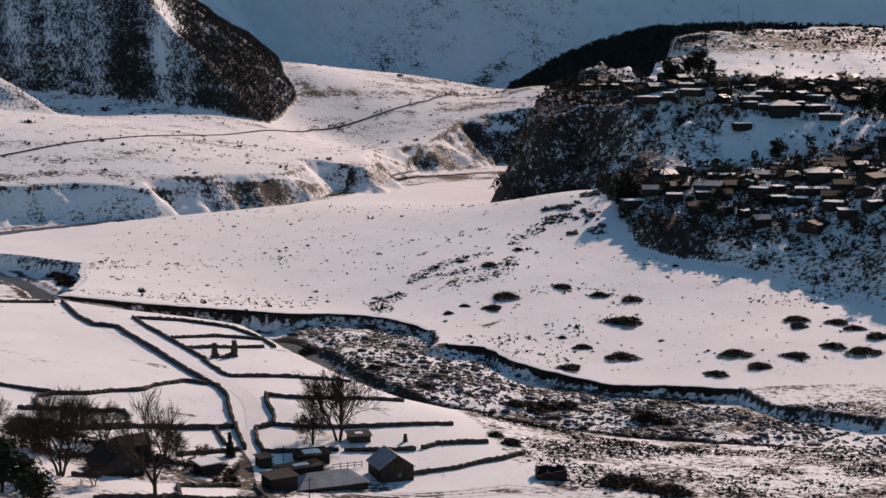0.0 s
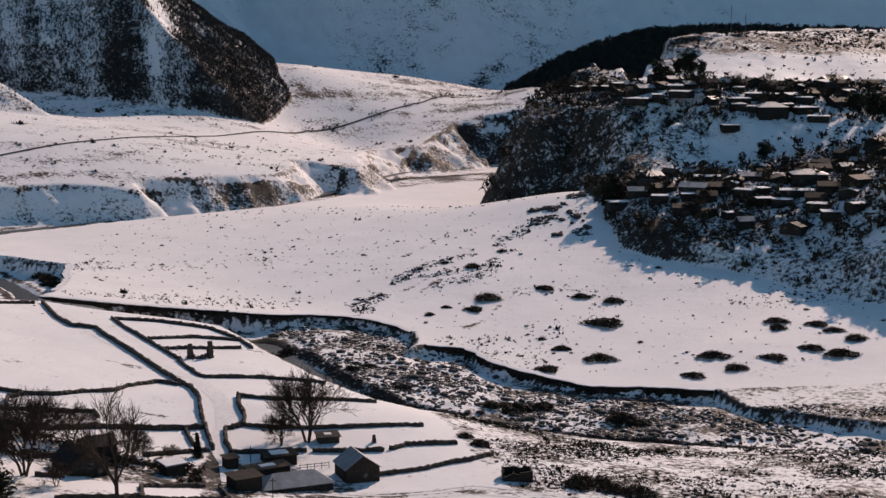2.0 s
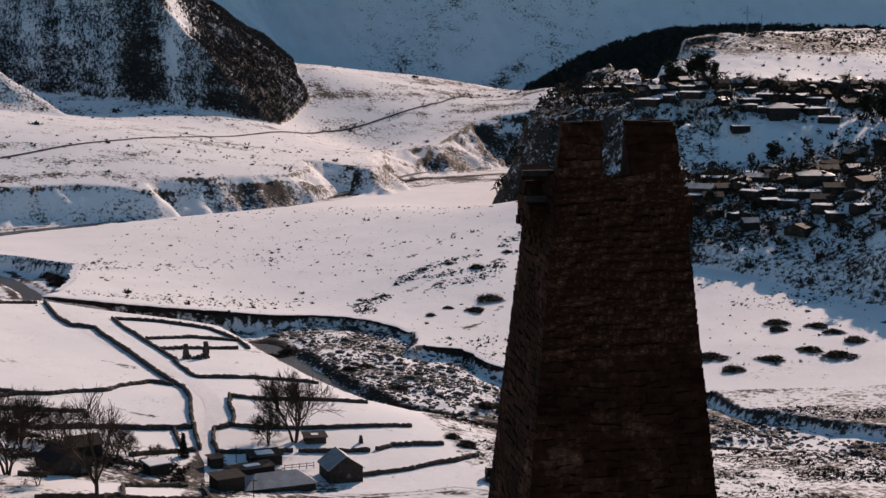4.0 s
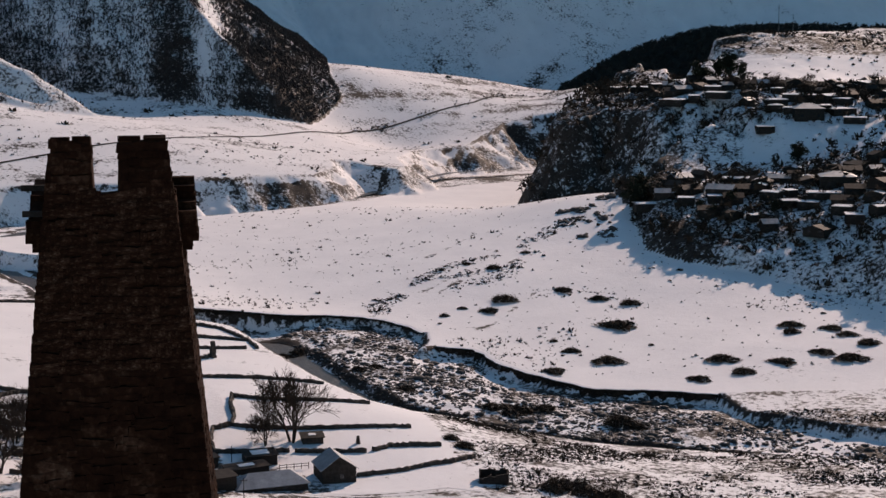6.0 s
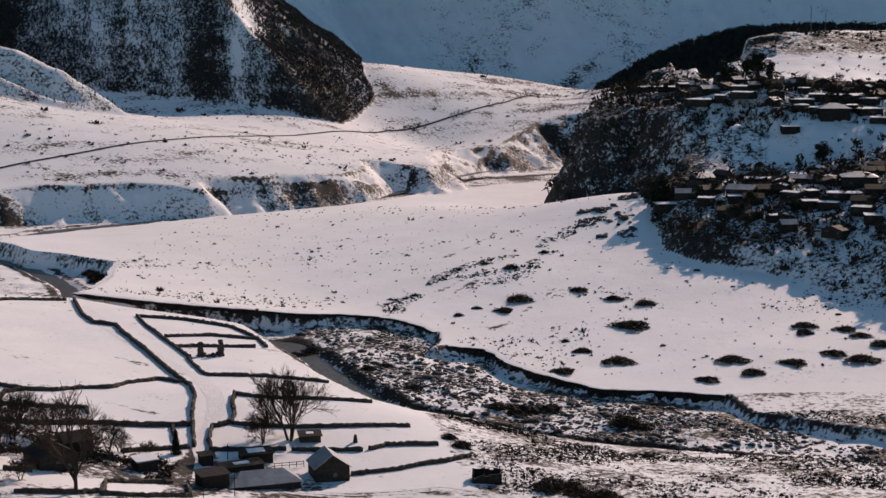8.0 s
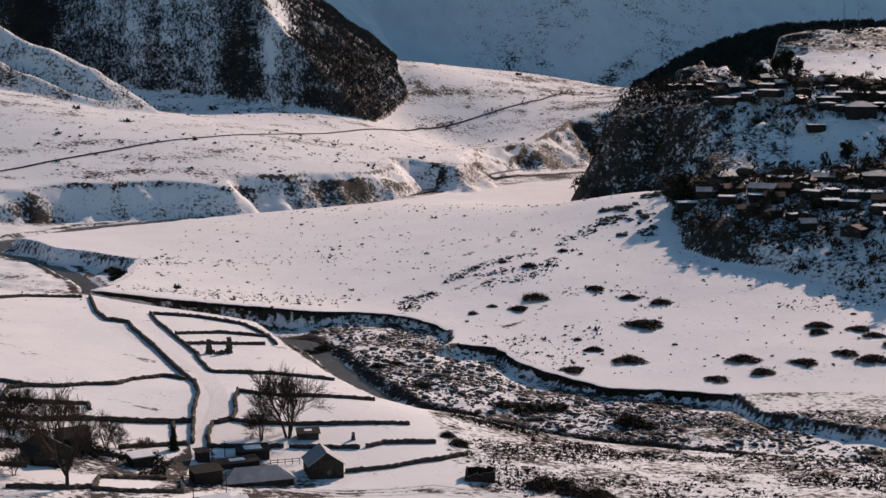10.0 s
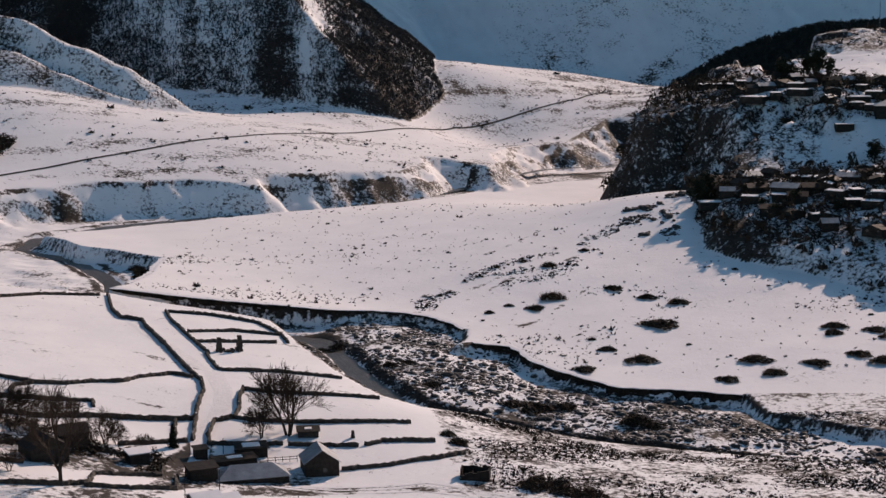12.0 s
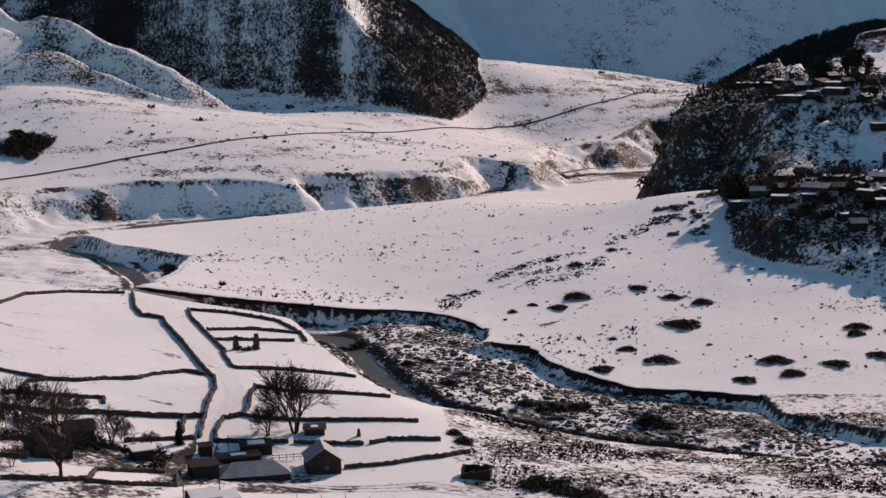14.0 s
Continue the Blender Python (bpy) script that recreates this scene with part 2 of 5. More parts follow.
# the stony bed between the field banks and the fan
BED = [(-420, 560), (-167.3, 545.9), (-151, 554), (-129, 570), (-95, 561), (-67, 556), (-57, 539), (-42, 513), (-26, 490), (-12, 470), (1, 464), (14, 474), (50, 461), (83, 451), (123, 439), (170, 420), (320, 372),
       (320, 400), (150, 466), (96, 500), (90, 519), (69, 524.5), (52, 527), (42, 534), (32, 541.5), (22, 550), (17, 560), (13, 567.5), (-1, 567), (-6, 562), (-4, 570), (-5, 584), (-15, 594.5), (-29, 603), (-41, 602.5),
       (-55, 594), (-70, 590), (-86, 586), (-100, 584), (-118, 583), (-133, 581.5), (-131.5, 596), (-134, 626), (-144, 672), (-171, 685), (-185, 688), (-200, 705), (-212, 716), (-210, 742), (-189, 775), (-157, 806),
       (-122, 834), (-83, 864), (-60, 900), (-37, 952), (-10, 1005), (40, 1040), (120, 1150), (400, 1250), (90, 1180), (20, 1146), (-39, 1046), (-60, 944), (-84, 901), (-168, 831), (-229, 796), (-258, 765),
       (-266, 735), (-300, 690), (-420, 620)]
HILL_FOOT = [(160, 610), (134, 633), (118, 650), (92, 670), (76, 688), (75, 712), (73, 738), (66, 770), (72, 820), (55, 840), (30, 850), (20, 875),
             (28, 930), (48, 1000), (70, 1100), (120, 1220), (400, 1260), (900, 1000), (900, 520), (300, 545)]
LEFT_MOUNTAIN = [(-900, 1060), (-420, 1100), (-262, 1052), (-216, 1056), (-170, 1046), (-134, 1055), (-104, 1080), (-80, 1110), (-50, 1193), (-70, 1260), (-300, 1600),
                 (-900, 2300), (-2500, 2300), (-2500, 1060)]
LEFT_SPUR = [(-900, 500), (-420, 860), (-342, 915), (-297, 930), (-247, 938), (-214, 962), (-226, 982), (-290, 1016), (-420, 1090), (-900, 1340), (-2500, 1500), (-2500, 500)]


# the stream
STREAM = [(320, 384), (170, 430), (123, 449), (83, 461), (55, 470), (30, 480), (7, 490), (-8, 498), (-19, 512), (-31, 529), (-42, 550), (-56, 572), (-75, 574), (-100, 574), (-125, 577), (-137, 588), (-143, 620), (-162, 655),
          (-190, 692), (-220, 708), (-224, 738), (-203, 778), (-168, 812), (-128, 845), (-88, 878), (-62, 930), (-42, 990), (-22, 1040), (20, 1070)]


def east_flank(x, y):
    """How far a spot lies up the left mountain from its right-hand edge."""
    return -(x + 101) - 0.20 * (y - 1150) - 0.38 * np.maximum(0, 1150 - y) + 13 * fbm(x, 0.6 * y, 60, 3, 34)


# height of the snowy range that closes the valley
RANGE_X, RANGE_CREST = [-600, -300, 60, 128, 150, 185, 260, 700], [480, 440, 360, 320, 312, 305, 300, 280]


def ground(x, y):
    """Height of the ground, and where it lies: beyond the gorge, in the bed, on the mountains."""
    x, y = np.asarray(x, float), np.asarray(y, float)
    wob = 4.5 * fbm(x, y, 17, 3, 5)
    zl, zt = low_side(x, y), far_side(x, y)
    rise = inside(x + wob, y + wob, HILL_FOOT)
    crag = 9.0 * fbm(x, y, 26, 5, 7) + 5.0 * np.abs(fbm(x, y, 11, 3, 8)) - 1.5
    flat = smooth(0.35, 0.5, fbm(x, y, 45, 2, 6) + 0.45 + 0.5 * (y > 900))
    steep = 0.9 + 1.1 * smooth(70, 40, x - 42 * smooth(800, 840, y))
    zn = np.where(rise > 0, np.minimum(hill_top(x, y) + crag * (1 - 0.75 * flat), zl + rise * steep * (1 + 1.1 * fbm(x, y, 16, 3, 14)) + 1.0 * crag * smooth(0, 8, rise)), zl)
    zn = np.where(y > 560, zn, zl)
    beyond = inside(x + 1.3 * wob, y - wob, GORGE_EDGE + [(900, 1300), (900, 4300), (-2500, 4300), (-2500, 500)])
    bed = inside(x + wob * 0.5, y + wob * 0.5, BED)
    zr = river_level(x, y) + 1.6 * fbm(x, y, 22, 4, 9) + 0.9 * fbm(x, y, 5, 2, 12)
    wet = line_distance(x + wob * 0.6, y, STREAM)
    zr = zr - 1.3 * smooth(5.5, 2.5, wet) + 2.0 * smooth(5.2, 7.5, wet) * smooth(-70, -30, x) + np.clip(0.05 * (wet - 7), 0, 0.9) + 1.8 * fbm(x, y, 9, 3, 15) * smooth(6, 14, wet)
    # banks
    bank = smooth(-0.5, 2.2, bed)
    low = np.minimum(zn, zr)
    z = zn * (1 - bank) + low * bank
    # cliffs of the gorge
    gully = 0.62 + 1.3 * np.abs(fbm(x, y, 20, 4, 21))
    cliff = zt - np.maximum(0, -beyond) * gully + 3.2 * fbm(x, y, 7, 3, 22) * smooth(0, 5, -beyond)
    far = np.where(beyond > 0, zt, np.maximum(z, cliff))
    z = np.where(beyond > -60, far, z)
    # relief
    z = z + 1.3 * fbm(x + 0.5 * y, y - 0.5 * x, 75, 2, 4) + 0.5 * fbm(x, y, 30, 4, 2) * smooth(-5, 15, np.abs(bed)) + 1.2 * fbm(x, y, 60, 3, 3) * smooth(0, 40, beyond)
    # mountains
    ribs = np.abs(fbm(0.8 * x - 0.6 * y, 0.25 * (0.6 * x + 0.8 * y), 42, 3, 41))
    left = inside(x + 6 * fbm(x, y, 40, 2, 31), y, LEFT_MOUNTAIN)
    flank = east_flank(x, y) + 5 * fbm(x, y, 18, 3, 33)
    small = inside(x + 6 * fbm(x, y, 40, 2, 32), y, LEFT_SPUR)
    up = np.maximum(np.minimum(np.minimum(left, 380) * 1.02, np.maximum(0, flank) * 0.68), np.minimum(small, 300) * 0.70)
    top = np.maximum(np.minimum(left, flank), small)
    z = np.where(top > 0, z + up - (18 * ribs + 34 * np.abs(fbm(x + 0.5 * y, 0.45 * (y - 0.5 * x), 62, 4, 46))) * smooth(10, 70, top) + 7 * fbm(x, y, 20, 4, 45) * smooth(0, 30, top), z)
    z = z - 11 * smooth(11, 0, line_distance(x, y, [(-250, 948), (-300, 958), (-360, 972), (-480, 985)])) * smooth(4, 14, small)
    back = y - (1352 + 0.00025 * (x - 40) ** 2)
    steepness = (np.interp(x, RANGE_X, RANGE_CREST) - 62) / 348
    buttress = np.abs(fbm(0.9 * x + 0.5 * y, 0.45 * y, 46, 4, 51))
    spur_lines = fbm(0.7 * x - 0.5 * y, 0.35 * y + 0.2 * x, 90, 3, 52)
    range_up = np.minimum(np.maximum(back, 0), 348) * steepness - 0.35 * np.maximum(back - 348, 0)
    z = np.where(back > 0, z + range_up + (16 * spur_lines - 15 * buttress) * smooth(0, 45, back) + 3.0 * fbm(x, y, 9, 3, 53) * smooth(5, 25, back), z)
    crest = np.interp(x, [30, 48, 90, 125, 159, 200, 300, 420, 700], [42, 60, 84, 96, 104, 106, 105, 98, 60])
    wood = crest - 0.6 * np.abs(y - 1330) - z
    z = np.where((wood > 0) & (x > 20), z + wood, z)
    # the spur under the camera, on which the tower stands
    spur = 92 - 0.28 * np.maximum(0, np.hypot((x - 30) * 0.55, np.minimum(y - 35, 0) * 0.7 + np.maximum(y - 35, 0)) - 8) ** 1.02 - 0.0016 * np.maximum(0, y - 60) ** 2
    return np.maximum(z, np.where(y < 360, spur, -99)), beyond, bed, top, back, np.where(x > 20, wood, -9), rise


def ground_at(x, y):
    return float(ground(np.array([x]), np.array([y]))[0][0])
# ---- ground: one sheet to the horizon ----
def steps(marks):
    """Grid lines from (start, step) marks."""
    out = [marks[0][0]]
    for (a, s), (b, _) in zip(marks[:-1], marks[1:]):
        k = max(1, round((b - a) / s))
        out += [a + (b - a) * (i + 1) / k for i in range(k)]
    return np.array(out)


gx = steps([(-2400, 60), (-900, 20), (-480, 6), (-300, 2.4), (-200, 1.15), (185, 3), (300, 12), (600, 60), (2400, 0)])
gy = steps([(-700, 40), (-60, 12), (350, 1.6), (380, 0.95), (660, 1.3), (720, 2.0), (960, 2.6), (1260, 4), (1340, 1.6), (1450, 15), (2000, 60), (4000, 0)])
GX, GY = np.meshgrid(gx, gy)
GZ, g_beyond, g_bed, g_left, g_back, g_wood, g_hill = ground(GX, GY)
dzx, dzy = np.gradient(GZ, gx, axis=1), np.gradient(GZ, gy, axis=0)
slope = np.hypot(dzx, dzy)
# how much of the ground is bare: steep banks, the stony bed, the rocky hill, wooded flanks
bare = 0.235 + 0.26 * fbm(GX + 0.5 * GY, 1.6 * (GY - 0.5 * GX), 34, 4, 61)
for rill in ([(-32, 598), (-14, 616), (5, 655), (16, 666), (28, 689), (42, 725), (50, 745)], [(-46, 592), (-28, 612), (-8, 642), (10, 674)], [(0, 580), (20, 600), (30, 632), (36, 650)], [(-60, 610), (-40, 640), (-10, 690), (10, 730)]):
    bare += 0.42 * smooth(2.0, 0.3, line_distance(GX + 6 * fbm(GX, GY, 20, 2, 81), GY, rill)) * smooth(0.02, 0.2, fbm(GX, GY, 8, 2, 82))
bare = np.where((GX < -38) & (GY < 352), 0.52 + 0.4 * fbm(GX, GY, 14, 3, 83), bare)
bare = np.where((GX > 8 + 0.25 * (440 - GY)) & (GY < 520) & (g_bed < 0), 0.55 + 0.45 * fbm(GX, 1.8 * GY, 26, 4, 69), bare)
bare = np.where(g_beyond > 0, 0.37 + 0.08 * smooth(1050, 1180, GY) + 0.75 * fbm(GX + 0.6 * GY, 3.2 * (GY - 0.6 * GX), 40, 4, 66), bare)
bare += np.where((GY < 560) & (GX < 10), 0.26 * smooth(0.035, 0.0, np.abs(fbm(0.35 * GX - 0.1 * GY, GY + 0.35 * GX, 30, 2, 98))) * smooth(-0.1, 0.2, fbm(GX, GY, 25, 2, 99)), 0)
# dark ground round the farm: mud, with the shadow there put into the mask too
yard_dark = smooth(26, 8, np.hypot((GX + 33) * 0.75, GY - 382)) + smooth(20, 7, np.hypot((GX + 68) * 0.6, GY - 373)) * 0.95 + smooth(6, 2, line_distance(GX, GY, [(-46, 402), (-43, 384), (-40, 370), (-44, 352)])) + 0.85 * smooth(5, 1.5, line_distance(GX, GY, [(-24, 369), (-5, 377), (12, 383), (30, 385)]))
yard_dark = np.minimum(yard_dark, 1.1)
bare = np.maximum(bare, yard_dark * (0.67 + 0.40 * fbm(GX, GY, 9, 3, 67)))
bare = np.maximum(bare, np.where(g_beyond > -40, 0.46 + 0.08 * smooth(880, 960, GY) + 0.22 * smooth(1030, 1060, GY), 0.60) * smooth(0.5, 1.0, slope) + 0.35 * fbm(GX, GY, 14, 3, 68) * smooth(0.5, 1.0, slope))
bare = np.where((g_bed > 2.2) & (g_beyond < 0), np.where((GX < -138) & (g_beyond < -25), 0.36, 0.57) + 0.95 * fbm(0.8 * GX + 0.6 * GY, 1.7 * (0.8 * GY - 0.6 * GX), 26, 4, 62), bare)
bare = np.where((g_bed > 0.7) & (g_bed <= 2.2) & (g_beyond < -30) & (slope > 0.35), 0.50 + 0.6 * fbm(GX, GY, 8, 3, 87), bare)
bare = np.where((g_bed > -1.2) & (g_bed <= 0.9) & (g_beyond < -30) & (slope > 0.35), np.where(GX < -105, 0.58, 0.84) + 0.5 * fbm(GX, GY, 10, 2, 84), bare)
g_wet = line_distance(GX, GY, STREAM[:12])
bare = np.where((g_wet > 4.6) & (g_wet < 8.0) & (g_bed > 0), 0.82 + 0.4 * fbm(GX, GY, 9, 2, 86), bare)
bare = np.where((g_hill > 0) & (g_beyond < 0), 0.50 + 0.26 * smooth(112, 80, GX) + 0.05 * smooth(0.4, 1.4, slope) + 0.40 * fbm(GX, GY, 34, 4, 63) - 0.24 * smooth(80, 84, GZ) * smooth(96, 91, GZ) * smooth(900, 915, GY) * smooth(100, 112, GX) + 0.15 * smooth(984, 1000, GY) * smooth(85, 95, GX) - 0.16 * smooth(124, 136, GX) * smooth(776, 788, GY) * smooth(860, 842, GY) - 0.07 * smooth(22, 8, line_distance(GX, GY, [(80, 838), (98, 822), (112, 800), (130, 806), (150, 800), (180, 792)])), bare)
bare = np.where((g_beyond > -2.2) & (g_beyond < 0.3) & (slope > 0.3), 0.62 + 0.7 * fbm(GX, GY, 12, 2, 88), bare)
g_flow = line_distance(GX, GY, STREAM[13:])
bare = np.where((g_bed > 0) & (g_beyond < -1) & (g_flow < np.where(GY > 960, 5, 8)) & ((GX < -110) | (GY > 860)) & (slope < 0.4), 0.72 + 0.4 * fbm(GX, GY, 12, 2, 89), bare)
g_flank = east_flank(GX, GY)


def woods(x, y, flank, top):
    """How thickly the left mountain is wooded: streaks down the fall line, thick on the right-hand flank and along the foot of the spur."""
    streak = 0.75 * fbm(x + 0.25 * y, 0.22 * y, 24, 4, 64) + 0.55 * fbm(x, 0.5 * y, 60, 3, 55)
    return streak + 0.05 + 0.20 * smooth(75, 30, flank) + 0.25 * smooth(-290, -340, x) * smooth(1000, 1040, y) + 0.10 * smooth(30, 8, top) - 0.10 * smooth(-190, -215, x) * smooth(-270, -240, x)


bare = np.where(g_left > 2, 0.47 + 0.85 * woods(GX, GY, g_flank, g_left) - 0.13 * ((GX < -212) & (GY < 1016)), bare)
bare = np.where(g_back > 3, 0.15 + 1.45 * np.maximum(0.02, np.maximum(fbm(GX + 0.6 * GY, GY * 0.5, 60, 3, 65), 0.9 * fbm(0.7 * GX - 0.5 * GY, 0.5 * GY, 36, 3, 54))), bare)
bare = np.where(g_wood > 1, 0.95, bare)

nx, ny = len(gx), len(gy)
me = bpy.data.meshes.new("ground")
me.vertices.add(nx * ny)
me.vertices.foreach_set("co", np.stack([GX, GY, GZ], -1).astype(np.float32).ravel())
i = (np.arange(ny - 1)[:, None] * nx + np.arange(nx - 1)[None, :]).ravel()
quads = np.stack([i, i + 1, i + nx + 1, i + nx], 1).astype(np.int32)
me.loops.add(quads.size)
me.loops.foreach_set("vertex_index", quads.ravel())
me.polygons.add(len(quads))
me.polygons.foreach_set("loop_start", np.arange(0, quads.size, 4, dtype=np.int32))
me.polygons.foreach_set("loop_total", np.full(len(quads), 4, np.int32))
me.update(calc_edges=True)
me.attributes.new("bare", "FLOAT", "POINT").data.foreach_set("value", bare.astype(np.float32).ravel())
me.shade_smooth()
me.materials.append(mat_ground)
tagged(new("ground", me), "snow-covered valley ground with bare earth, banks and mountains", "ground", kind="structure")
# ---- building helpers ----
def mesh_object(name, verts, faces, mats, parent=None, label="", smooth_it=False, face_mats=None):
    m = bpy.data.meshes.new(name)
    m.from_pydata([tuple(q) for q in verts], [], faces)
    for k in mats if isinstance(mats, (list, tuple)) else [mats]:
        m.materials.append(k)
    if face_mats is not None:
        m.polygons.foreach_set("material_index", face_mats)
    if smooth_it:
        m.shade_smooth()
    ob = new(name, m)
    if parent is not None:
        ob.parent = parent
    if label:
        ob["label"] = label
    return ob


def thing(name, x, y, z, turn, label, category, group=""):
    ob = new(name)
    ob.empty_display_size = 0.5
    ob.matrix_world = pose(x, y, z, 0, 0, turn)
    return tagged(ob, label, category, group)


class Shape:
    """Collects solids into one mesh."""

    def __init__(self):
        self.v, self.f = [], []

    def solid(self, pts, faces):
        k = len(self.v)
        self.v += [tuple(q) for q in pts]
        self.f += [tuple(i + k for i in f) for f in faces]

    def box(self, x0, x1, y0, y1, z0, z1):
        self.solid([(x0, y0, z0), (x1, y0, z0), (x1, y1, z0), (x0, y1, z0), (x0, y0, z1), (x1, y0, z1), (x1, y1, z1), (x0, y1, z1)],
                   [(3, 2, 1, 0), (4, 5, 6, 7), (0, 1, 5, 4), (1, 2, 6, 5), (2, 3, 7, 6), (3, 0, 4, 7)])

    def slab(self, quad, thick):
        """A slab under four (or three) points."""
        n = len(quad)
        low = [(x, y, z - thick) for x, y, z in quad]
        self.solid(list(quad) + low, [tuple(range(n)), tuple(range(2 * n - 1, n - 1, -1))] + [(i, n + i, n + (i + 1) % n, (i + 1) % n) for i in range(n)])

    def tube(self, a, b, ra, rb, sides=3):
        a, b = Vector(a), Vector(b)
        d = (b - a).normalized()
        u = d.orthogonal().normalized()
        w = d.cross(u)
        ring = [(math.cos(2 * math.pi * i / sides), math.sin(2 * math.pi * i / sides)) for i in range(sides)]
        pts = [a + (u * c + w * q) * ra for c, q in ring] + [b + (u * c + w * q) * rb for c, q in ring]
        self.solid(pts, [(i, (i + 1) % sides, sides + (i + 1) % sides, sides + i) for i in range(sides)])

    def part(self, name, mats, parent, label="", smooth_it=False, kind=""):
        return tagged(mesh_object(name, self.v, self.f, mats, parent, label, smooth_it), kind=kind)


def ground_many(xy):
    a = np.array(xy, float)
    return ground(a[:, 0], a[:, 1])[0]


def resample(pts, step):
    out = []
    for (ax, ay), (bx, by) in zip(pts[:-1], pts[1:]):
        k = max(1, round(math.hypot(bx - ax, by - ay) / step))
        out += [(ax + (bx - ax) * i / k, ay + (by - ay) * i / k) for i in range(k)]
    return out + [pts[-1]]


def ribbon(pts, half, lift, step=3.0, wander=0.0):
    """A strip that follows the ground: vertices and faces."""
    line = resample(pts, step)
    left, right = [], []
    for i, (x, y) in enumerate(line):
        (ax, ay), (bx, by) = line[max(0, i - 1)], line[min(len(line) - 1, i + 1)]
        d = math.hypot(bx - ax, by - ay) or 1
        nx_, ny_ = -(by - ay) / d, (bx - ax) / d
        w = half * (1 + wander * (noise.noise((x * 0.1, y * 0.1, 3)))) 
        left.append((x + nx_ * w, y + ny_ * w))
        right.append((x - nx_ * w, y - ny_ * w))
    z = ground_many(left + right)
    n_ = len(line)
    verts = [(x, y, z[i] + lift) for i, (x, y) in enumerate(left + right)]
    return verts, [(i + n_, i + n_ + 1, i + 1, i) for i in range(n_ - 1)]
# ---- stone tower on the spur ----
def tower_half(z):
    """Half the tower's width at a height."""
    return 1.40 + 0.1000 * (117.4 - z) if z > 106 else 2.54 + 0.05 * (106 - z)


TOP, CRENEL = 117.4, 116.05
tower = thing("tower", 25.59, 40.3, 90.74, 11, "dark brown stone tower with notched battlements on a spur", "tower")
core = Shape()
levels = [91, 100, 106, 111, 115.0]
for a, b in zip(levels[:-1], levels[1:]):
    ha, hb = tower_half(a) - 0.06, tower_half(b) - 0.06
    core.solid([(-ha, -ha, a - 91), (ha, -ha, a - 91), (ha, ha, a - 91), (-ha, ha, a - 91), (-hb, -hb, b - 91), (hb, -hb, b - 91), (hb, hb, b - 91), (-hb, hb, b - 91)],
               [(0, 1, 5, 4), (1, 2, 6, 5), (2, 3, 7, 6), (3, 0, 4, 7)] + ([(4, 5, 6, 7)] if b == 115.0 else []))
for sx, sy in ((1, 0), (-1, 0), (0, 1), (0, -1)):
    o, i_ = tower_half(116) - 0.06, 0.95
    box = (sorted((sx * i_, sx * o)) if sx else [-o, o]) + (sorted((sy * i_, sy * o)) if sy else [-o, o])
    core.box(box[0], box[1], box[2], box[3], 23.8, CRENEL - 91 - (0.04 if sy < 0 else 0.45))
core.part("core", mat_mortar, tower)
rng = random.Random(7)
# the two corner merlons of the front, of unequal width
merlons = {(-1, -1): (1.03, 0.5), (1, -1): (1.22, 0.5)}
for (sx, sy), (w, d) in merlons.items():
    h = tower_half(117) - 0.03
    m_ = Shape()
    x0, x1 = sorted((sx * h, sx * (h - w)))
    y0, y1 = sorted((sy * h, sy * (h - d)))
    m_.solid([(x0 - 0.08 * (sx < 0), y0 - 0.05, CRENEL - 91 - 0.05), (x1 + 0.08 * (sx > 0), y0 - 0.05, CRENEL - 91 - 0.05), (x1 + 0.08 * (sx > 0), y1 + 0.05, CRENEL - 91 - 0.05), (x0 - 0.08 * (sx < 0), y1 + 0.05, CRENEL - 91 - 0.05),
              (x0 + 0.05, y0 + 0.04, TOP - 91 - 0.12), (x1 - 0.05, y0 + 0.04, TOP - 91 - 0.12), (x1 - 0.05, y1 - 0.04, TOP - 91 - 0.12), (x0 + 0.05, y1 - 0.04, TOP - 91 - 0.12)],
             [(3, 2, 1, 0), (4, 5, 6, 7), (0, 1, 5, 4), (1, 2, 6, 5), (2, 3, 7, 6), (3, 0, 4, 7)])
    merlon = m_.part("merlon", mat_mortar, tower)
    cap = Shape()
    for a_ in range(2):
        for b_ in range(2):
            cx0, cx1 = x0 + (x1 - x0) * a_ / 2, x0 + (x1 - x0) * (a_ + 1) / 2 - 0.02
            cy0, cy1 = y0 + (y1 - y0) * b_ / 2, y0 + (y1 - y0) * (b_ + 1) / 2 - 0.02
            cap.box(cx0 + 0.03, cx1 - 0.03, cy0 + 0.03, cy1 - 0.03, TOP - 91 - 0.12, TOP - 91 + rng.uniform(-0.04, 0.03))
    cap.part("capstone", mat_tower, merlon)
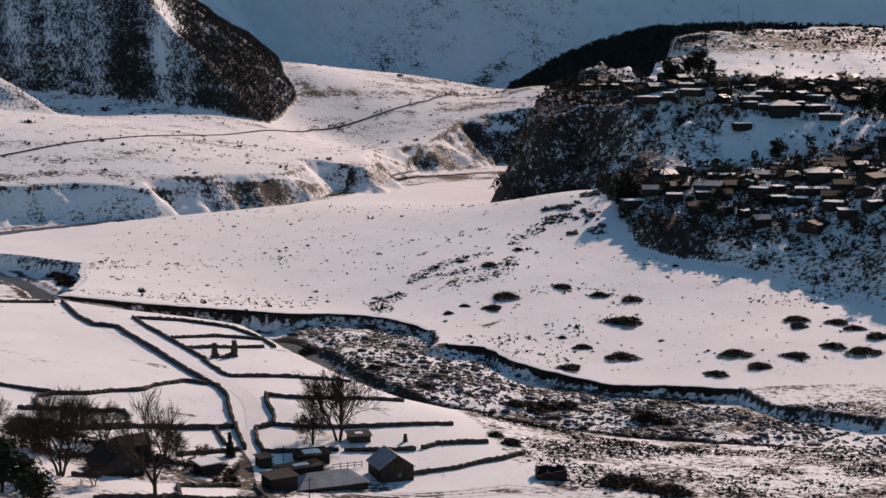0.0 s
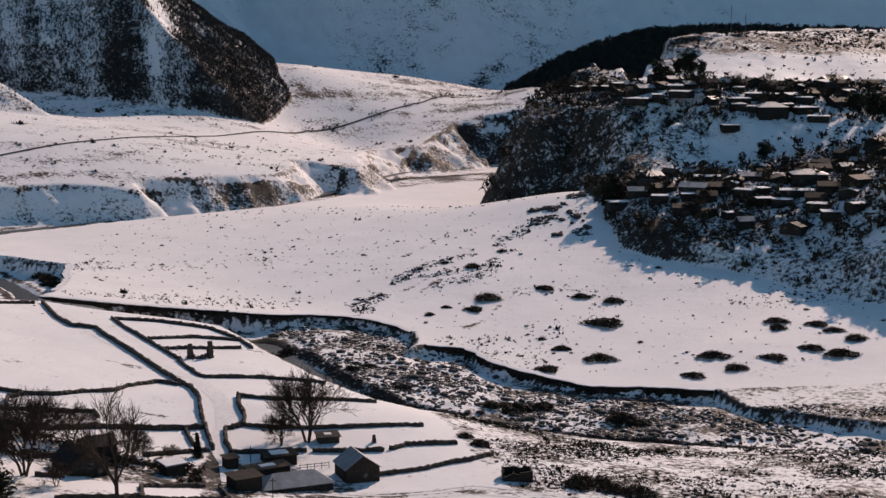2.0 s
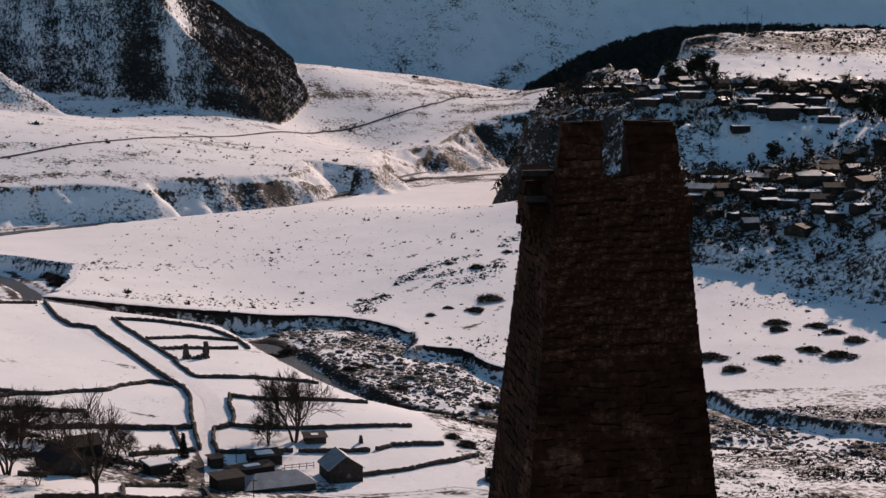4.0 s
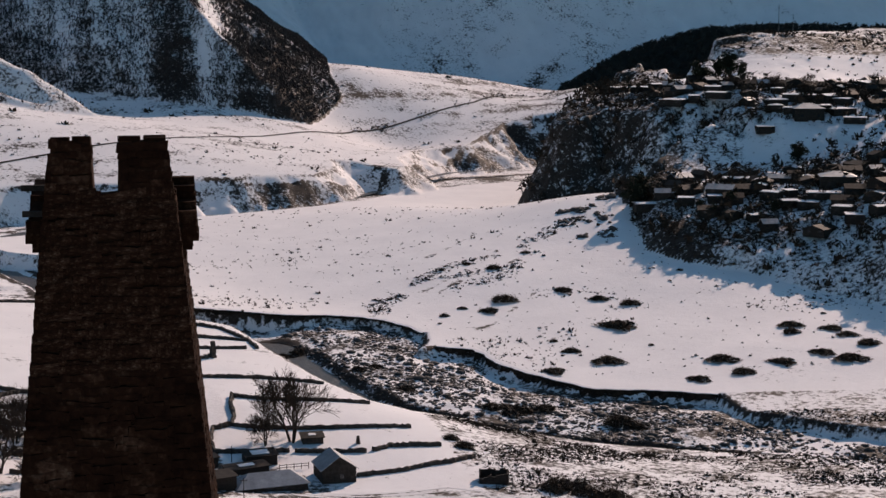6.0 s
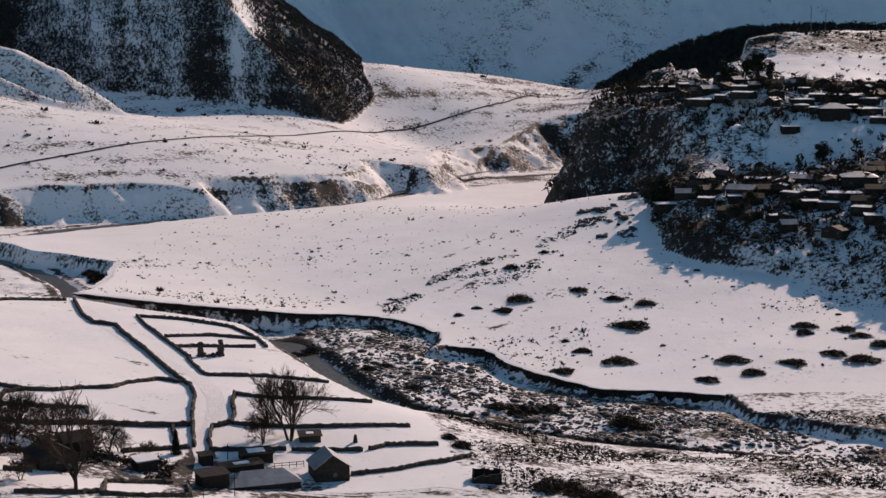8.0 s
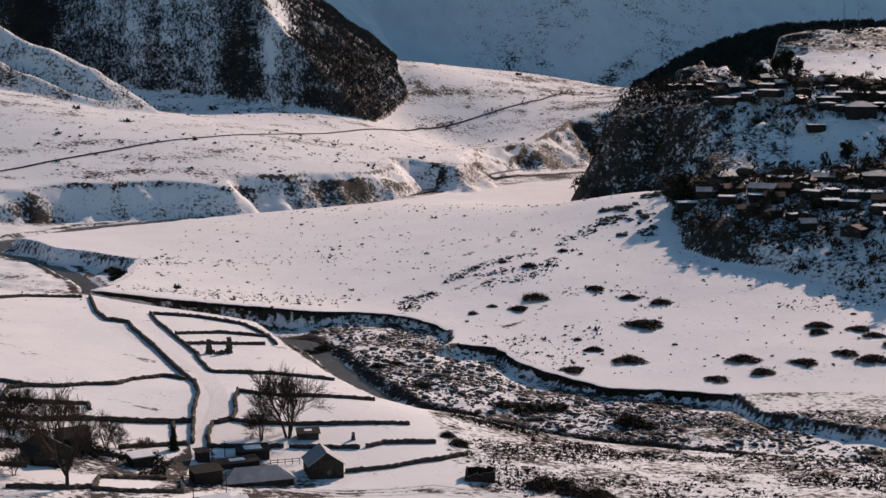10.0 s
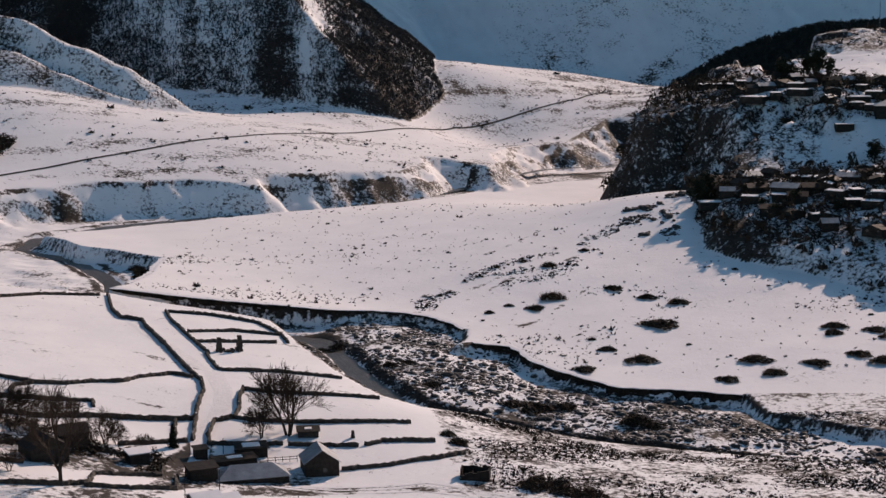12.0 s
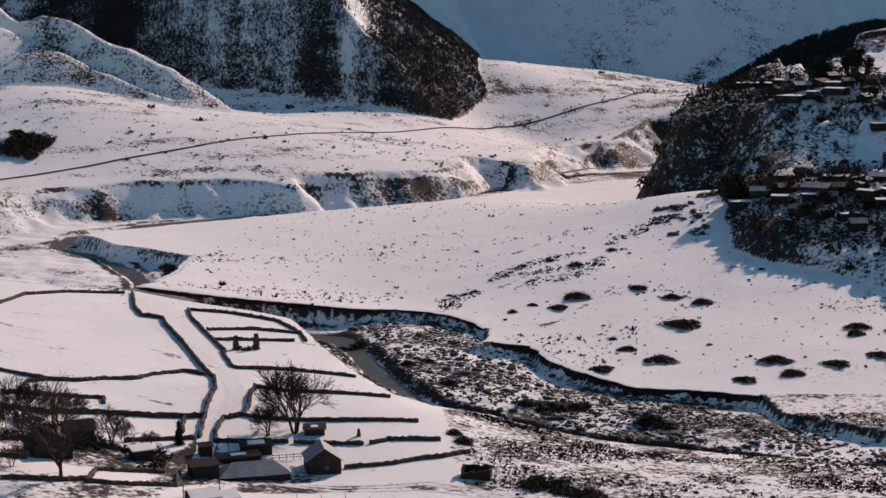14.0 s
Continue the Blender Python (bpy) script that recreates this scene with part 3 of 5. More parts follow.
# box machicolations on corbels, on the left and right faces
for sx in (-1, 1):
    h = tower_half(115.3)
    mc = Shape()
    a_, b_ = sorted((sx * (h - 0.35), sx * (h + 0.36)))
    mc.solid([(a_, -0.85, 23.95), (b_, -0.85, 23.95), (b_, 0.6, 23.95), (a_, 0.6, 23.95), (a_, -0.85, 24.25), (b_, -0.85, 24.25), (b_, 0.6, 25.2), (a_, 0.6, 25.2)],
             [(3, 2, 1, 0), (4, 5, 6, 7), (0, 1, 5, 4), (1, 2, 6, 5), (2, 3, 7, 6), (3, 0, 4, 7)])
    machic = mc.part("machicolation", mat_mortar, tower)
    y0, y1 = -0.88, 0.64
    for k in range(7):
        z0 = 114.95 - 91 + 0.185 * k
        for j in range(4):
            if k > (2, 3, 5, 6)[j] - (sx < 0):
                continue
            ya = y0 + (y1 - y0) * j / 4 + rng.uniform(-0.02, 0.02)
            out = 0.46 + rng.uniform(-0.015, 0.02)
            bl = Shape()
            a_, b_ = sorted((sx * (h - 0.2), sx * (h + out - 0.05 * k * 0.185)))
            bl.box(a_, b_, ya, ya + 0.365, z0, z0 + 0.175)
            bl.part("stone", mat_tower, machic)
    for y in (-0.75, -0.2, 0.32):
        cb = Shape()
        for k in range(3):
            a_, b_ = sorted((sx * (h - 0.3), sx * (h + 0.50 - 0.16 * k)))
            cb.box(a_, b_, y, y + 0.26, 114.95 - 91 - 0.22 * (k + 1), 114.95 - 91 - 0.22 * k - 0.01)
        cb.part("corbel", mat_tower, machic)
    if sx < 0:
        for out, y, z in ((0.58, -0.6, 116.02), (0.55, -0.8, 115.4)):
            beam = Shape()
            beam.box(-h - out, -h + 0.2, y, y + 0.15, z - 91, z - 90.86)
            beam.part("beam_end", mat_dark_wood, machic, "weathered beam end")

# ---- dry stone field walls ----
def stone_wall(pts, height=1.0, width=0.8, label="low dark dry stone wall between snowy fields"):
    line = resample(pts, 0.8)
    zs = ground_many(line)
    verts, faces = [], []
    for i, (x, y) in enumerate(line):
        (ax, ay), (bx, by) = line[max(0, i - 1)], line[min(len(line) - 1, i + 1)]
        d = math.hypot(bx - ax, by - ay) or 1
        ux, uy = -(by - ay) / d, (bx - ax) / d
        gap = 0.75 + 0.5 * noise.noise((x * 0.12, y * 0.12, 1))
        h = height * (0.75 + 0.35 * gap) * rng.uniform(0.85, 1.15)
        off = rng.uniform(-0.22, 0.22)
        for side, up in ((-0.62, -0.4), (-0.5, 0.55), (-0.28, 1.0), (0.28, 1.02), (0.5, 0.5), (0.62, -0.4)):
            o = off + side * width * rng.uniform(0.85, 1.2)
            verts.append((x + ux * o + rng.uniform(-0.12, 0.12), y + uy * o + rng.uniform(-0.12, 0.12), zs[i] + (up * h if up > 0 else -0.4) + (rng.uniform(-0.12, 0.12) if up > 0 else 0)))
    for i in range(len(line) - 1):
        for k in range(5):
            faces.append((6 * i + k, 6 * i + k + 1, 6 * i + k + 7, 6 * i + k + 6))
    e = 6 * (len(line) - 1)
    faces += [(5, 4, 3, 2, 1, 0), tuple(e + k for k in range(6))]
    return tagged(mesh_object("stone_wall", verts, faces, mat_wall_stone), label, "stone wall", "field walls")


WALLS = [
    [(-127.9, 564), (-117.4, 538.7), (-109.5, 524.8), (-101.6, 522.8), (-96.7, 513), (-82.9, 491.5), (-68.2, 466), (-62.3, 457.2), (-58.4, 447.4), (-55.8, 432.8), (-53.1, 422), (-48.7, 404.9)],
    [(-101.1, 545.9), (-94.7, 530.6), (-84.9, 514), (-78, 503.2)],
    [(-71.1, 491.5), (-62.3, 473.9), (-60.3, 472.9), (-51.4, 476.8), (-45.5, 479.7), (-27.7, 484.6)],
    [(-100, 544.7), (-86.3, 547.1), (-69.4, 544.7), (-58.2, 532.6), (-53.3, 521.8)],
    [(-83.9, 515), (-72, 525.8), (-58.2, 531.6)], [(-78, 503.2), (-67.1, 511.1), (-56.2, 518.9)],
    [(-48.5, 452.3), (-47.5, 443.6), (-44.8, 434.6), (-44, 426.5), (-48.1, 422), (-46.5, 411.2), (-43.7, 403.1)],
    [(-48.5, 452.3), (-37.6, 452.3), (-28.7, 455.3), (-11.9, 461.2)], [(-44, 426.5), (-36.1, 425.6), (-24.2, 427.4), (-17.2, 429.2), (1.5, 436.1)],
    [(-44.7, 404), (-36.7, 406.7), (-26.6, 409.4)], [(-25.1, 409.4), (-16.6, 410.3), (-7.7, 412.3)], [(-6.2, 413.2), (-2.7, 417.1), (10.1, 422.1)],
    [(-8, 394), (1, 398.7), (8.1, 404.6), (13, 407.7), (19, 414.9)],
    [(-114.4, 428.3), (-99.6, 427.4), (-92.4, 431.9), (-87.3, 438.2), (-80.1, 443.6), (-78.1, 450.4), (-71.2, 460.2), (-65.3, 459.2)],
    [(-104.3, 409.4), (-99.2, 412.1), (-86, 418.4), (-80.9, 422), (-79.1, 417.5)], [(-100.2, 413), (-102, 417.5), (-102.8, 422), (-99.6, 427.4)],
    [(-98.9, 396.8), (-86.8, 400.4), (-75.4, 410.3), (-64.2, 415.7), (-53.1, 422)], [(-58.1, 420.2), (-53.6, 406.7)],
    [(-86, 371), (-80, 378)], [(-63, 391), (-55.9, 398.6), (-49.7, 404)],
    [(-72, 341), (-61, 346), (-56, 351), (-58, 361), (-46, 372), (-48, 380)], [(-56, 349), (-47, 354), (-39, 361), (-43, 374)],
    [(-153, 510.1), (-152.9, 530.6), (-143.7, 547.1), (-129.8, 561.6)], [(-72, 381), (-59, 384)], [(-80, 357), (-74, 359)], [(-70.1, 491.5), (-78, 503.2)],
]
for k, w in enumerate(WALLS):
    stone_wall(w, 1.25 if k in (0, 6, 16) else 0.95)

# ---- houses ----
def house(name, p0, p1, depth, wall_h, roof_h, kind, wall_mat, roof_mat, label, category="house", snow=0.0, over=0.45, openings=(), group="", chimney=False, z=None):
    """A house whose front wall runs from p0 to p1 (seen from the front, left to right) and which reaches back by depth.
    kind: gable_front (ridge runs back), gable_side (ridge runs along the front), hip or lean. openings: (what, along, sill, width, height) on the front wall."""
    (x0, y0), (x1, y1) = p0, p1
    w = math.hypot(x1 - x0, y1 - y0)
    turn = math.degrees(math.atan2(y1 - y0, x1 - x0))
    ux, uy = (x1 - x0) / w, (y1 - y0) / w
    if z is None:
        z = min(ground_many([p0, p1, (x0 - uy * depth, y0 + ux * depth), (x1 - uy * depth, y1 + ux * depth)])) - 0.05
    h = thing(name, x0, y0, z, turn, label, category, group)
    b, d, t = wall_h, depth, 0.45
    body = Shape()
    body.box(0, w, 0, t, -1.6, b), body.box(0, w, d - t, d, -1.6, b), body.box(0, t, t, d - t, -1.6, b), body.box(w - t, w, t, d - t, -1.6, b)
    if kind == "gable_front":
        for y in (0, d - t):
            body.solid([(0, y, b), (w, y, b), (w / 2, y, b + roof_h), (0, y + t, b), (w, y + t, b), (w / 2, y + t, b + roof_h)], [(0, 1, 2), (5, 4, 3), (0, 2, 5, 3), (2, 1, 4, 5)])
    elif kind == "gable_side":
        for x in (0, w - t):
            body.solid([(x, 0, b), (x, d, b), (x, d / 2, b + roof_h), (x + t, 0, b), (x + t, d, b), (x + t, d / 2, b + roof_h)], [(2, 1, 0), (3, 4, 5), (3, 5, 2, 0), (5, 4, 1, 2)])
    wall_ob = body.part("wall", wall_mat, h)
    o, s_ = over, roof_h / ((w if kind == "gable_front" else d) / 2)
    planes = []
    if kind == "gable_front":
        planes = [[(-o, -o, b - o * s_), (w / 2, -o, b + roof_h), (w / 2, d + o, b + roof_h), (-o, d + o, b - o * s_)], [(w / 2, -o, b + roof_h), (w + o, -o, b - o * s_), (w + o, d + o, b - o * s_), (w / 2, d + o, b + roof_h)]]
    elif kind == "gable_side":
        planes = [[(-o, -o, b - o * s_), (w + o, -o, b - o * s_), (w + o, d / 2, b + roof_h), (-o, d / 2, b + roof_h)], [(-o, d / 2, b + roof_h), (w + o, d / 2, b + roof_h), (w + o, d + o, b - o * s_), (-o, d + o, b - o * s_)]]
    elif kind == "hip":
        a, e = (-o, -o, b - o * s_), (w + o, -o, b - o * s_)
        c, f_ = (w + o, d + o, b - o * s_), (-o, d + o, b - o * s_)
        r0, r1 = (d / 2 * 0.9, d / 2, b + roof_h), (w - d / 2 * 0.9, d / 2, b + roof_h)
        planes = [[a, e, r1, r0], [c, f_, r0, r1], [e, c, r1], [f_, a, r0]]
    else:
        planes = [[(-o, -o, b), (w + o, -o, b), (w + o, d + o, b + roof_h), (-o, d + o, b + roof_h)]]
    roof = Shape()
    for q in planes:
        roof.slab([(x, y, zz + 0.16) for x, y, zz in q], 0.14)
    roof_ob = roof.part("roof", roof_mat, h)
    if snow:
        sn = Shape()
        for k, q in enumerate(planes):
            c = Vector((0, 0, 0))
            for p in q:
                c += Vector(p) / len(q)
            keep = snow if isinstance(snow, (int, float)) else snow[k % len(snow)]
            if keep <= 0:
                continue
            sn.slab([tuple(Vector(p) * keep + c * (1 - keep) + Vector((0, 0, 0.30))) for p in q], 0.135)
        sn.part("snow_cover", mat_snow, roof_ob, "snow lying on the roof")
    for what, along, sill, ow, oh in openings:
        fr, pane = Shape(), Shape()
        fr.box(along - 0.1, along, -0.06, 0.04, sill, sill + oh), fr.box(along + ow, along + ow + 0.1, -0.06, 0.04, sill, sill + oh)
        fr.box(along - 0.1, along + ow + 0.1, -0.06, 0.04, sill + oh, sill + oh + 0.12)
        pane.box(along, along + ow, -0.03, 0.02, sill, sill + oh)
        op = fr.part(what, mat_dark_wood, h)
        pane.part("pane" if what == "window" else "leaf", mat_glass if what == "window" else mat_dark_wood, op)
    if chimney:
        ch = Shape()
        ch.box(w * 0.3, w * 0.3 + 0.6, d * 0.55, d * 0.55 + 0.6, b + roof_h * 0.4, b + roof_h + 0.8)
        ch.part("chimney", wall_mat, roof_ob)
    return h


house("house", (-15.4, 387), (-7.8, 390), 8.8, 3.6, 2.9, "gable_front", mat_masonry, mat_metal_roof, "plain dark stone house with a frosted sheet-metal gable roof", openings=(("door", 1.2, 0.0, 1.1, 2.0), ("window", 4.2, 1.2, 1.0, 1.0)))
house("farm_building", (-33, 374.5), (-18, 381.5), 7.5, 2.0, 2.3, "hip", mat_masonry, mat_metal_roof, "long low farm building with a frosted hipped metal roof", "farm building", openings=(("door", 3.0, 0, 1.2, 1.8), ("window", 7.0, 0.8, 1.0, 0.8), ("window", 10.5, 0.8, 1.0, 0.8)))
house("barn", (-35, 397), (-28, 400), 5.0, 2.5, 0.5, "lean", mat_dark_wood, mat_rust_roof, "dark timber barn with a flat lean-to roof", "barn", snow=0.5)
house("lean_to", (-37.5, 388), (-29, 393.5), 4.0, 1.8, 0.4, "lean", mat_dark_wood, mat_rust_roof, "low dark lean-to against the farmyard wall", "shed", snow=0.35)
house("shed", (-43.5, 391), (-41, 392.5), 3.0, 2.8, 0.3, "lean", mat_dark_wood, mat_rust_roof, "small dark upright timber shed beside the track", "shed")
house("shed", (-39, 372), (-33.5, 375.5), 5.0, 3.4, 0.5, "lean", mat_dark_wood, mat_rust_roof, "tall dark timber shed beside the farm building", "shed")
house("house", (-30, 347), (-25, 350.5), 7.0, 2.2, 1.1, "gable_side", mat_masonry, mat_metal_roof, "small house with a thickly snow-covered roof", snow=0.98)
house("house", (-25.2, 350), (-21.5, 353), 6.0, 2.0, 1.0, "gable_side", mat_masonry, mat_metal_roof, "lower annex house with a snow-covered roof", snow=0.98)
house("house", (-73, 361), (-66.2, 367), 9.0, 4.2, 2.6, "gable_front", mat_masonry, mat_rust_roof, "two-storey grey gabled house behind bare trees", chimney=True, openings=(("door", 1.0, 0.0, 1.1, 2.0), ("window", 3.8, 2.4, 1.6, 1.3), ("window", 6.4, 1.0, 1.2, 1.2)))
house("barn", (-73, 379), (-67.5, 383), 6.0, 4.2, 1.8, "gable_side", mat_dark_wood, mat_rust_roof, "dark wooden barn behind the gabled house", "barn")
house("shed", (-55.2, 377), (-51.4, 380), 3.6, 3.0, 0.6, "lean", mat_masonry, mat_metal_roof, "stone shed with a bright snow-covered sloping roof", "shed", snow=0.97)
ruin_shed = thing("roofless_shed", 21, 392, ground_at(24, 393) - 0.05, 3, "roofless dark brick shed with broken walls", "shed")
for nm, bx in (("front_wall", (0, 7.0, 0, 0.4)), ("back_wall", (0, 7.0, 4.6, 5.0)), ("right_wall", (6.6, 7.0, 0.4, 4.6)), ("left_wall", (0, 0.4, 0.4, 4.6)), ("inner_wall", (2.6, 2.95, 0.4, 4.6))):
    rs = Shape()
    k = 7
    for i in range(k):
        along_x = bx[1] - bx[0] > 1
        a, b = (bx[0], bx[1]) if along_x else (bx[2], bx[3])
        s0, s1 = a + (b - a) * i / k, a + (b - a) * (i + 1) / k
        top = (2.5 if nm != "inner_wall" else 1.6) + rng.uniform(-0.5, 0.25) - (1.0 * (1 - i / k) if nm == "front_wall" else 0)
        rs.box(*((s0, s1, bx[2], bx[3]) if along_x else (bx[0], bx[1], s0, s1)), -0.4, top)
    rs.part(nm, mat_rust_roof, ruin_shed, kind="stuff")
ruin = thing("ruin", -65.7, 498.3, ground_at(-65.7, 498.3), 38, "two standing stubs of a ruined stone building with rubble", "ruin")
for x in (-3.3, 3.3):
    st = Shape()
    for k in range(7):
        w = 0.95 - 0.07 * k
        st.box(x - w + rng.uniform(-0.15, 0.15), x + w + rng.uniform(-0.15, 0.15), -0.7 + 0.04 * k, 0.7 - 0.04 * k, -0.4 + 0.72 * k, 0.33 + 0.72 * k)
    st.part("wall_stub", mat_wall_stone, ruin, kind="stuff")
rb = Shape()
for k in range(40):
    x, y, q = rng.uniform(-3.5, 3.5), rng.uniform(-1.5, 1.8), rng.uniform(0.2, 0.5)
    rb.box(x - q, x + q, y - q, y + q, -0.2, q * rng.uniform(0.8, 2.2))
rb.part("rubble", mat_wall_stone, ruin, kind="stuff")
post = Shape()
for k in range(4):
    q = 0.5 - 0.06 * k
    post.box(-q, q, -q, q, -0.3 + 0.55 * k, 0.28 + 0.55 * k)
stub = post.part("stone_stub", mat_wall_stone, None)
stub.matrix_world = pose(-10.5, 418.5, ground_at(-10.5, 418.5), 0, 0, 20)
tagged(stub, "short dark standing stone stub in the snow", "stone stub")
# hut ruin and wood pile by the big tree
hut = house("hut", (-24, 415.2), (-19, 416.6), 4.0, 1.7, 0.5, "lean", mat_wall_stone, mat_rust_roof, "collapsed low stone hut beside the tree", "hut", snow=0.3)
# ---- snowy lane, tracks, power poles, fence ----
v_, f_ = ribbon([(-122.4, 555.5), (-110.5, 533.6), (-101.6, 516.9), (-87.9, 499.3), (-74.1, 481.7), (-62.3, 469), (-53.4, 449.4), (-49.7, 435.5), (-49.1, 422), (-47.1, 406.7), (-44, 395.9), (-41, 380)], 2.3, 0.06, 2.0, 0.5)
tagged(mesh_object("lane", v_, f_, mat_path, smooth_it=True), "trodden snowy lane between stone walls", "lane", kind="structure")
for off in (0, 2.2, 5.0):
    v_, f_ = ribbon([(-16 - off, 379 - off * 0.5), (-5, 380 - off), (6, 384 - off), (14, 388 - 1.4 * off), (22, 386 - 1.2 * off), (34, 382 - off), (60, 376 - off)], 0.55, 0.07, 2.0, 1.2)
    tagged(mesh_object("wheel_track", v_, f_, mat_track, smooth_it=True), "muddy wheel track in the snow", "track", kind="structure")


def pole(x, y, h, label, category="pole", r=0.11, arm=True):
    p = thing("power_pole" if arm else "fence_post", x, y, ground_at(x, y), 20, label, category, "power poles" if arm else "fence posts")
    sh = Shape()
    sh.tube((0, 0, -0.4), (0, 0, h), r, r * 0.8, 6)
    sh.part("post", mat_dark_wood, p)
    if arm:
        a = Shape()
        a.box(-0.8, 0.8, -0.06, 0.06, h - 0.7, h - 0.58)
        a.part("crossarm", mat_dark_wood, p)


for x, y, h in ((-51.9, 398.6, 6.0), (-38.9, 398.6, 4.0), (-30, 365, 5.5), (-34, 352, 4.5)):
    pole(x, y, h, "weathered wooden power pole in the snow")
for k in range(14):
    pole(-12 + 5.5 * k, 366 + 0.7 * k, 1.5, "thin wooden fence post in the snow", "fence post", 0.07, False)
gate = thing("fence", -27, 396, ground_at(-25, 396), 22, "pale wooden rail fence beside the house", "fence")
for k in range(5):
    g = Shape()
    g.box(1.8 * k, 1.8 * k + 0.14, 0, 0.12, -0.3, 1.5)
    g.part("post", mat_wall_stone, gate)
for zz in (0.6, 1.2):
    g = Shape()
    g.box(0, 7.3, -0.05, 0.0, zz, zz + 0.14)
    g.part("rail", mat_wall_stone, gate)
# ---- bare trees ----
def bare_tree(seed, height, spread, stems=1, name="bare_tree"):
    r_ = random.Random(seed)
    trunk, crown = Shape(), Shape()

    def grow(p, d, length, rad, level):
        bend = Vector((r_.gauss(0, 0.10), r_.gauss(0, 0.10), 0.06))
        mid = p + d * length * 0.5
        d2 = (d + bend).normalized()
        end = mid + d2 * length * 0.5
        sh = trunk if level < 2 else crown
        n_ = 5 if level < 2 else 3
        sh.tube(p, mid, rad, rad * 0.85, n_)
        sh.tube(mid, end, rad * 0.85, rad * 0.62, n_)
        if level >= 5:
            return
        for k in range((5, 4, 4, 4, 3)[level]):
            t = r_.uniform(0.35, 1.0) if k else 1.0
            q = p + (mid - p) * min(1, 2 * t) if t < 0.5 else mid + (end - mid) * (2 * t - 1)
            ang = r_.uniform(0, 2 * math.pi)
            side = d2.orthogonal().normalized()
            side.rotate(Matrix.Rotation(ang, 3, d2))
            lean = spread * r_.uniform(0.5, 1.1) * (0.45 if k == 0 else 1)
            nd = (d2 + side * lean + Vector((0, 0, 0.10))).normalized()
            grow(q, nd, length * r_.uniform(0.6, 0.82), max(0.031, rad * (0.66 if k == 0 else 0.48)), level + 1)

    ob = thing(name, 0, 0, -500, 0, "tall leafless tree with fine dark twigs in the snow", "tree", "bare trees")
    for k in range(stems):
        a = 2 * math.pi * k / stems + 0.4
        d = Vector((math.cos(a) * 0.28 * (stems > 1), math.sin(a) * 0.28 * (stems > 1), 1)).normalized()
        grow(Vector((math.cos(a) * 0.3 * (stems > 1), math.sin(a) * 0.3 * (stems > 1), -0.3)), d, height * 0.34, height * 0.017 + 0.04, 0)
    trunk.part("trunk", mat_bark, ob)
    crown.part("crown", mat_twig, ob, kind="stuff")
    return ob


def bush(seed, label, name="bush", mat=None, tall=0.30, sticks=50, tufts=1000):
    """A thicket of unit radius: twigs and small dry tufts in a flat uneven dome."""
    r_ = random.Random(seed)
    tw, cr = Shape(), Shape()
    for k in range(sticks):
        a, q = r_.uniform(0, 6.283), math.sqrt(r_.random())
        x, y = math.cos(a) * q * 0.85, math.sin(a) * q * 0.85
        tw.tube((x, y, -0.05), (x * 1.15 + r_.gauss(0, 0.05), y * 1.15 + r_.gauss(0, 0.05), tall * (1.25 - 0.6 * q * q) * r_.uniform(0.7, 1.35)), 0.012, 0.004, 3)
    for k in range(tufts):
        a, q = r_.uniform(0, 6.283), math.sqrt(r_.random())
        edge = 0.85 + 0.2 * math.sin(3 * a + seed) + 0.1 * math.sin(7 * a + 2 * seed)
        x, y, z = math.cos(a) * q * edge, math.sin(a) * q * edge, tall * (1.05 - q * q) * r_.random() ** 0.6
        s_ = r_.uniform(0.04, 0.11)
        pts = [(x + r_.gauss(0, s_), y + r_.gauss(0, s_), max(-0.02, z + r_.gauss(0, s_ * 0.7))) for _ in range(3)]
        cr.solid(pts, [(0, 1, 2)])
    ob = thing(name, 0, 0, -500, 0, label, "bush", "bushes on the snow")
    tw.part("brush", mat_twig, ob, kind="stuff")
    cr.part("foliage", mat or mat_scrub, ob, kind="stuff")
    return ob


def conifer(seed, name="evergreen_tree", round_=True):
    """An evergreen of unit height, with an uneven crown of small tufts."""
    r_ = random.Random(seed)
    tr, cr = Shape(), Shape()
    tr.tube((0, 0, -0.05), (0, 0, 0.85), 0.03, 0.01, 6)
    for k in range(9):
        a = k * 2.4
        z = 0.25 + 0.06 * k
        tr.tube((0, 0, z), (math.cos(a) * 0.25 * (1.1 - z), math.sin(a) * 0.25 * (1.1 - z), z + 0.08), 0.010, 0.004, 3)
    lumps = [(r_.gauss(0, 0.13), r_.gauss(0, 0.13), r_.uniform(0.35, 0.85), r_.uniform(0.10, 0.2)) for _ in range(12)]
    for k in range(1500):
        if round_:
            cx, cy, cz, cr_ = r_.choice(lumps)
            d = Vector((r_.gauss(0, 1), r_.gauss(0, 1), r_.gauss(0, 1))).normalized() * cr_ * r_.uniform(0.5, 1.1)
            c = Vector((cx, cy, cz)) + d
        else:
            z = 0.08 + 0.92 * r_.random() ** 1.3
            a, q = r_.uniform(0, 6.283), 0.24 * (1.02 - z) * r_.uniform(0.4, 1.1)
            c = Vector((math.cos(a) * q, math.sin(a) * q, z - 0.3 * q))
        pts = [c + Vector((r_.gauss(0, 0.036), r_.gauss(0, 0.036), r_.gauss(0, 0.028))) for _ in range(3)]
        cr.solid(pts, [(0, 1, 2)])
    ob = thing(name, 0, 0, -500, 0, "dense dark evergreen tree on the rocky hill", "tree", "evergreen trees")
    tr.part("trunk", mat_bark, ob)
    cr.part("crown", mat_conifer, ob, kind="stuff")
    return ob


def drop(ob):
    for o in (*ob.children_recursive, ob):
        bpy.data.objects.remove(o)


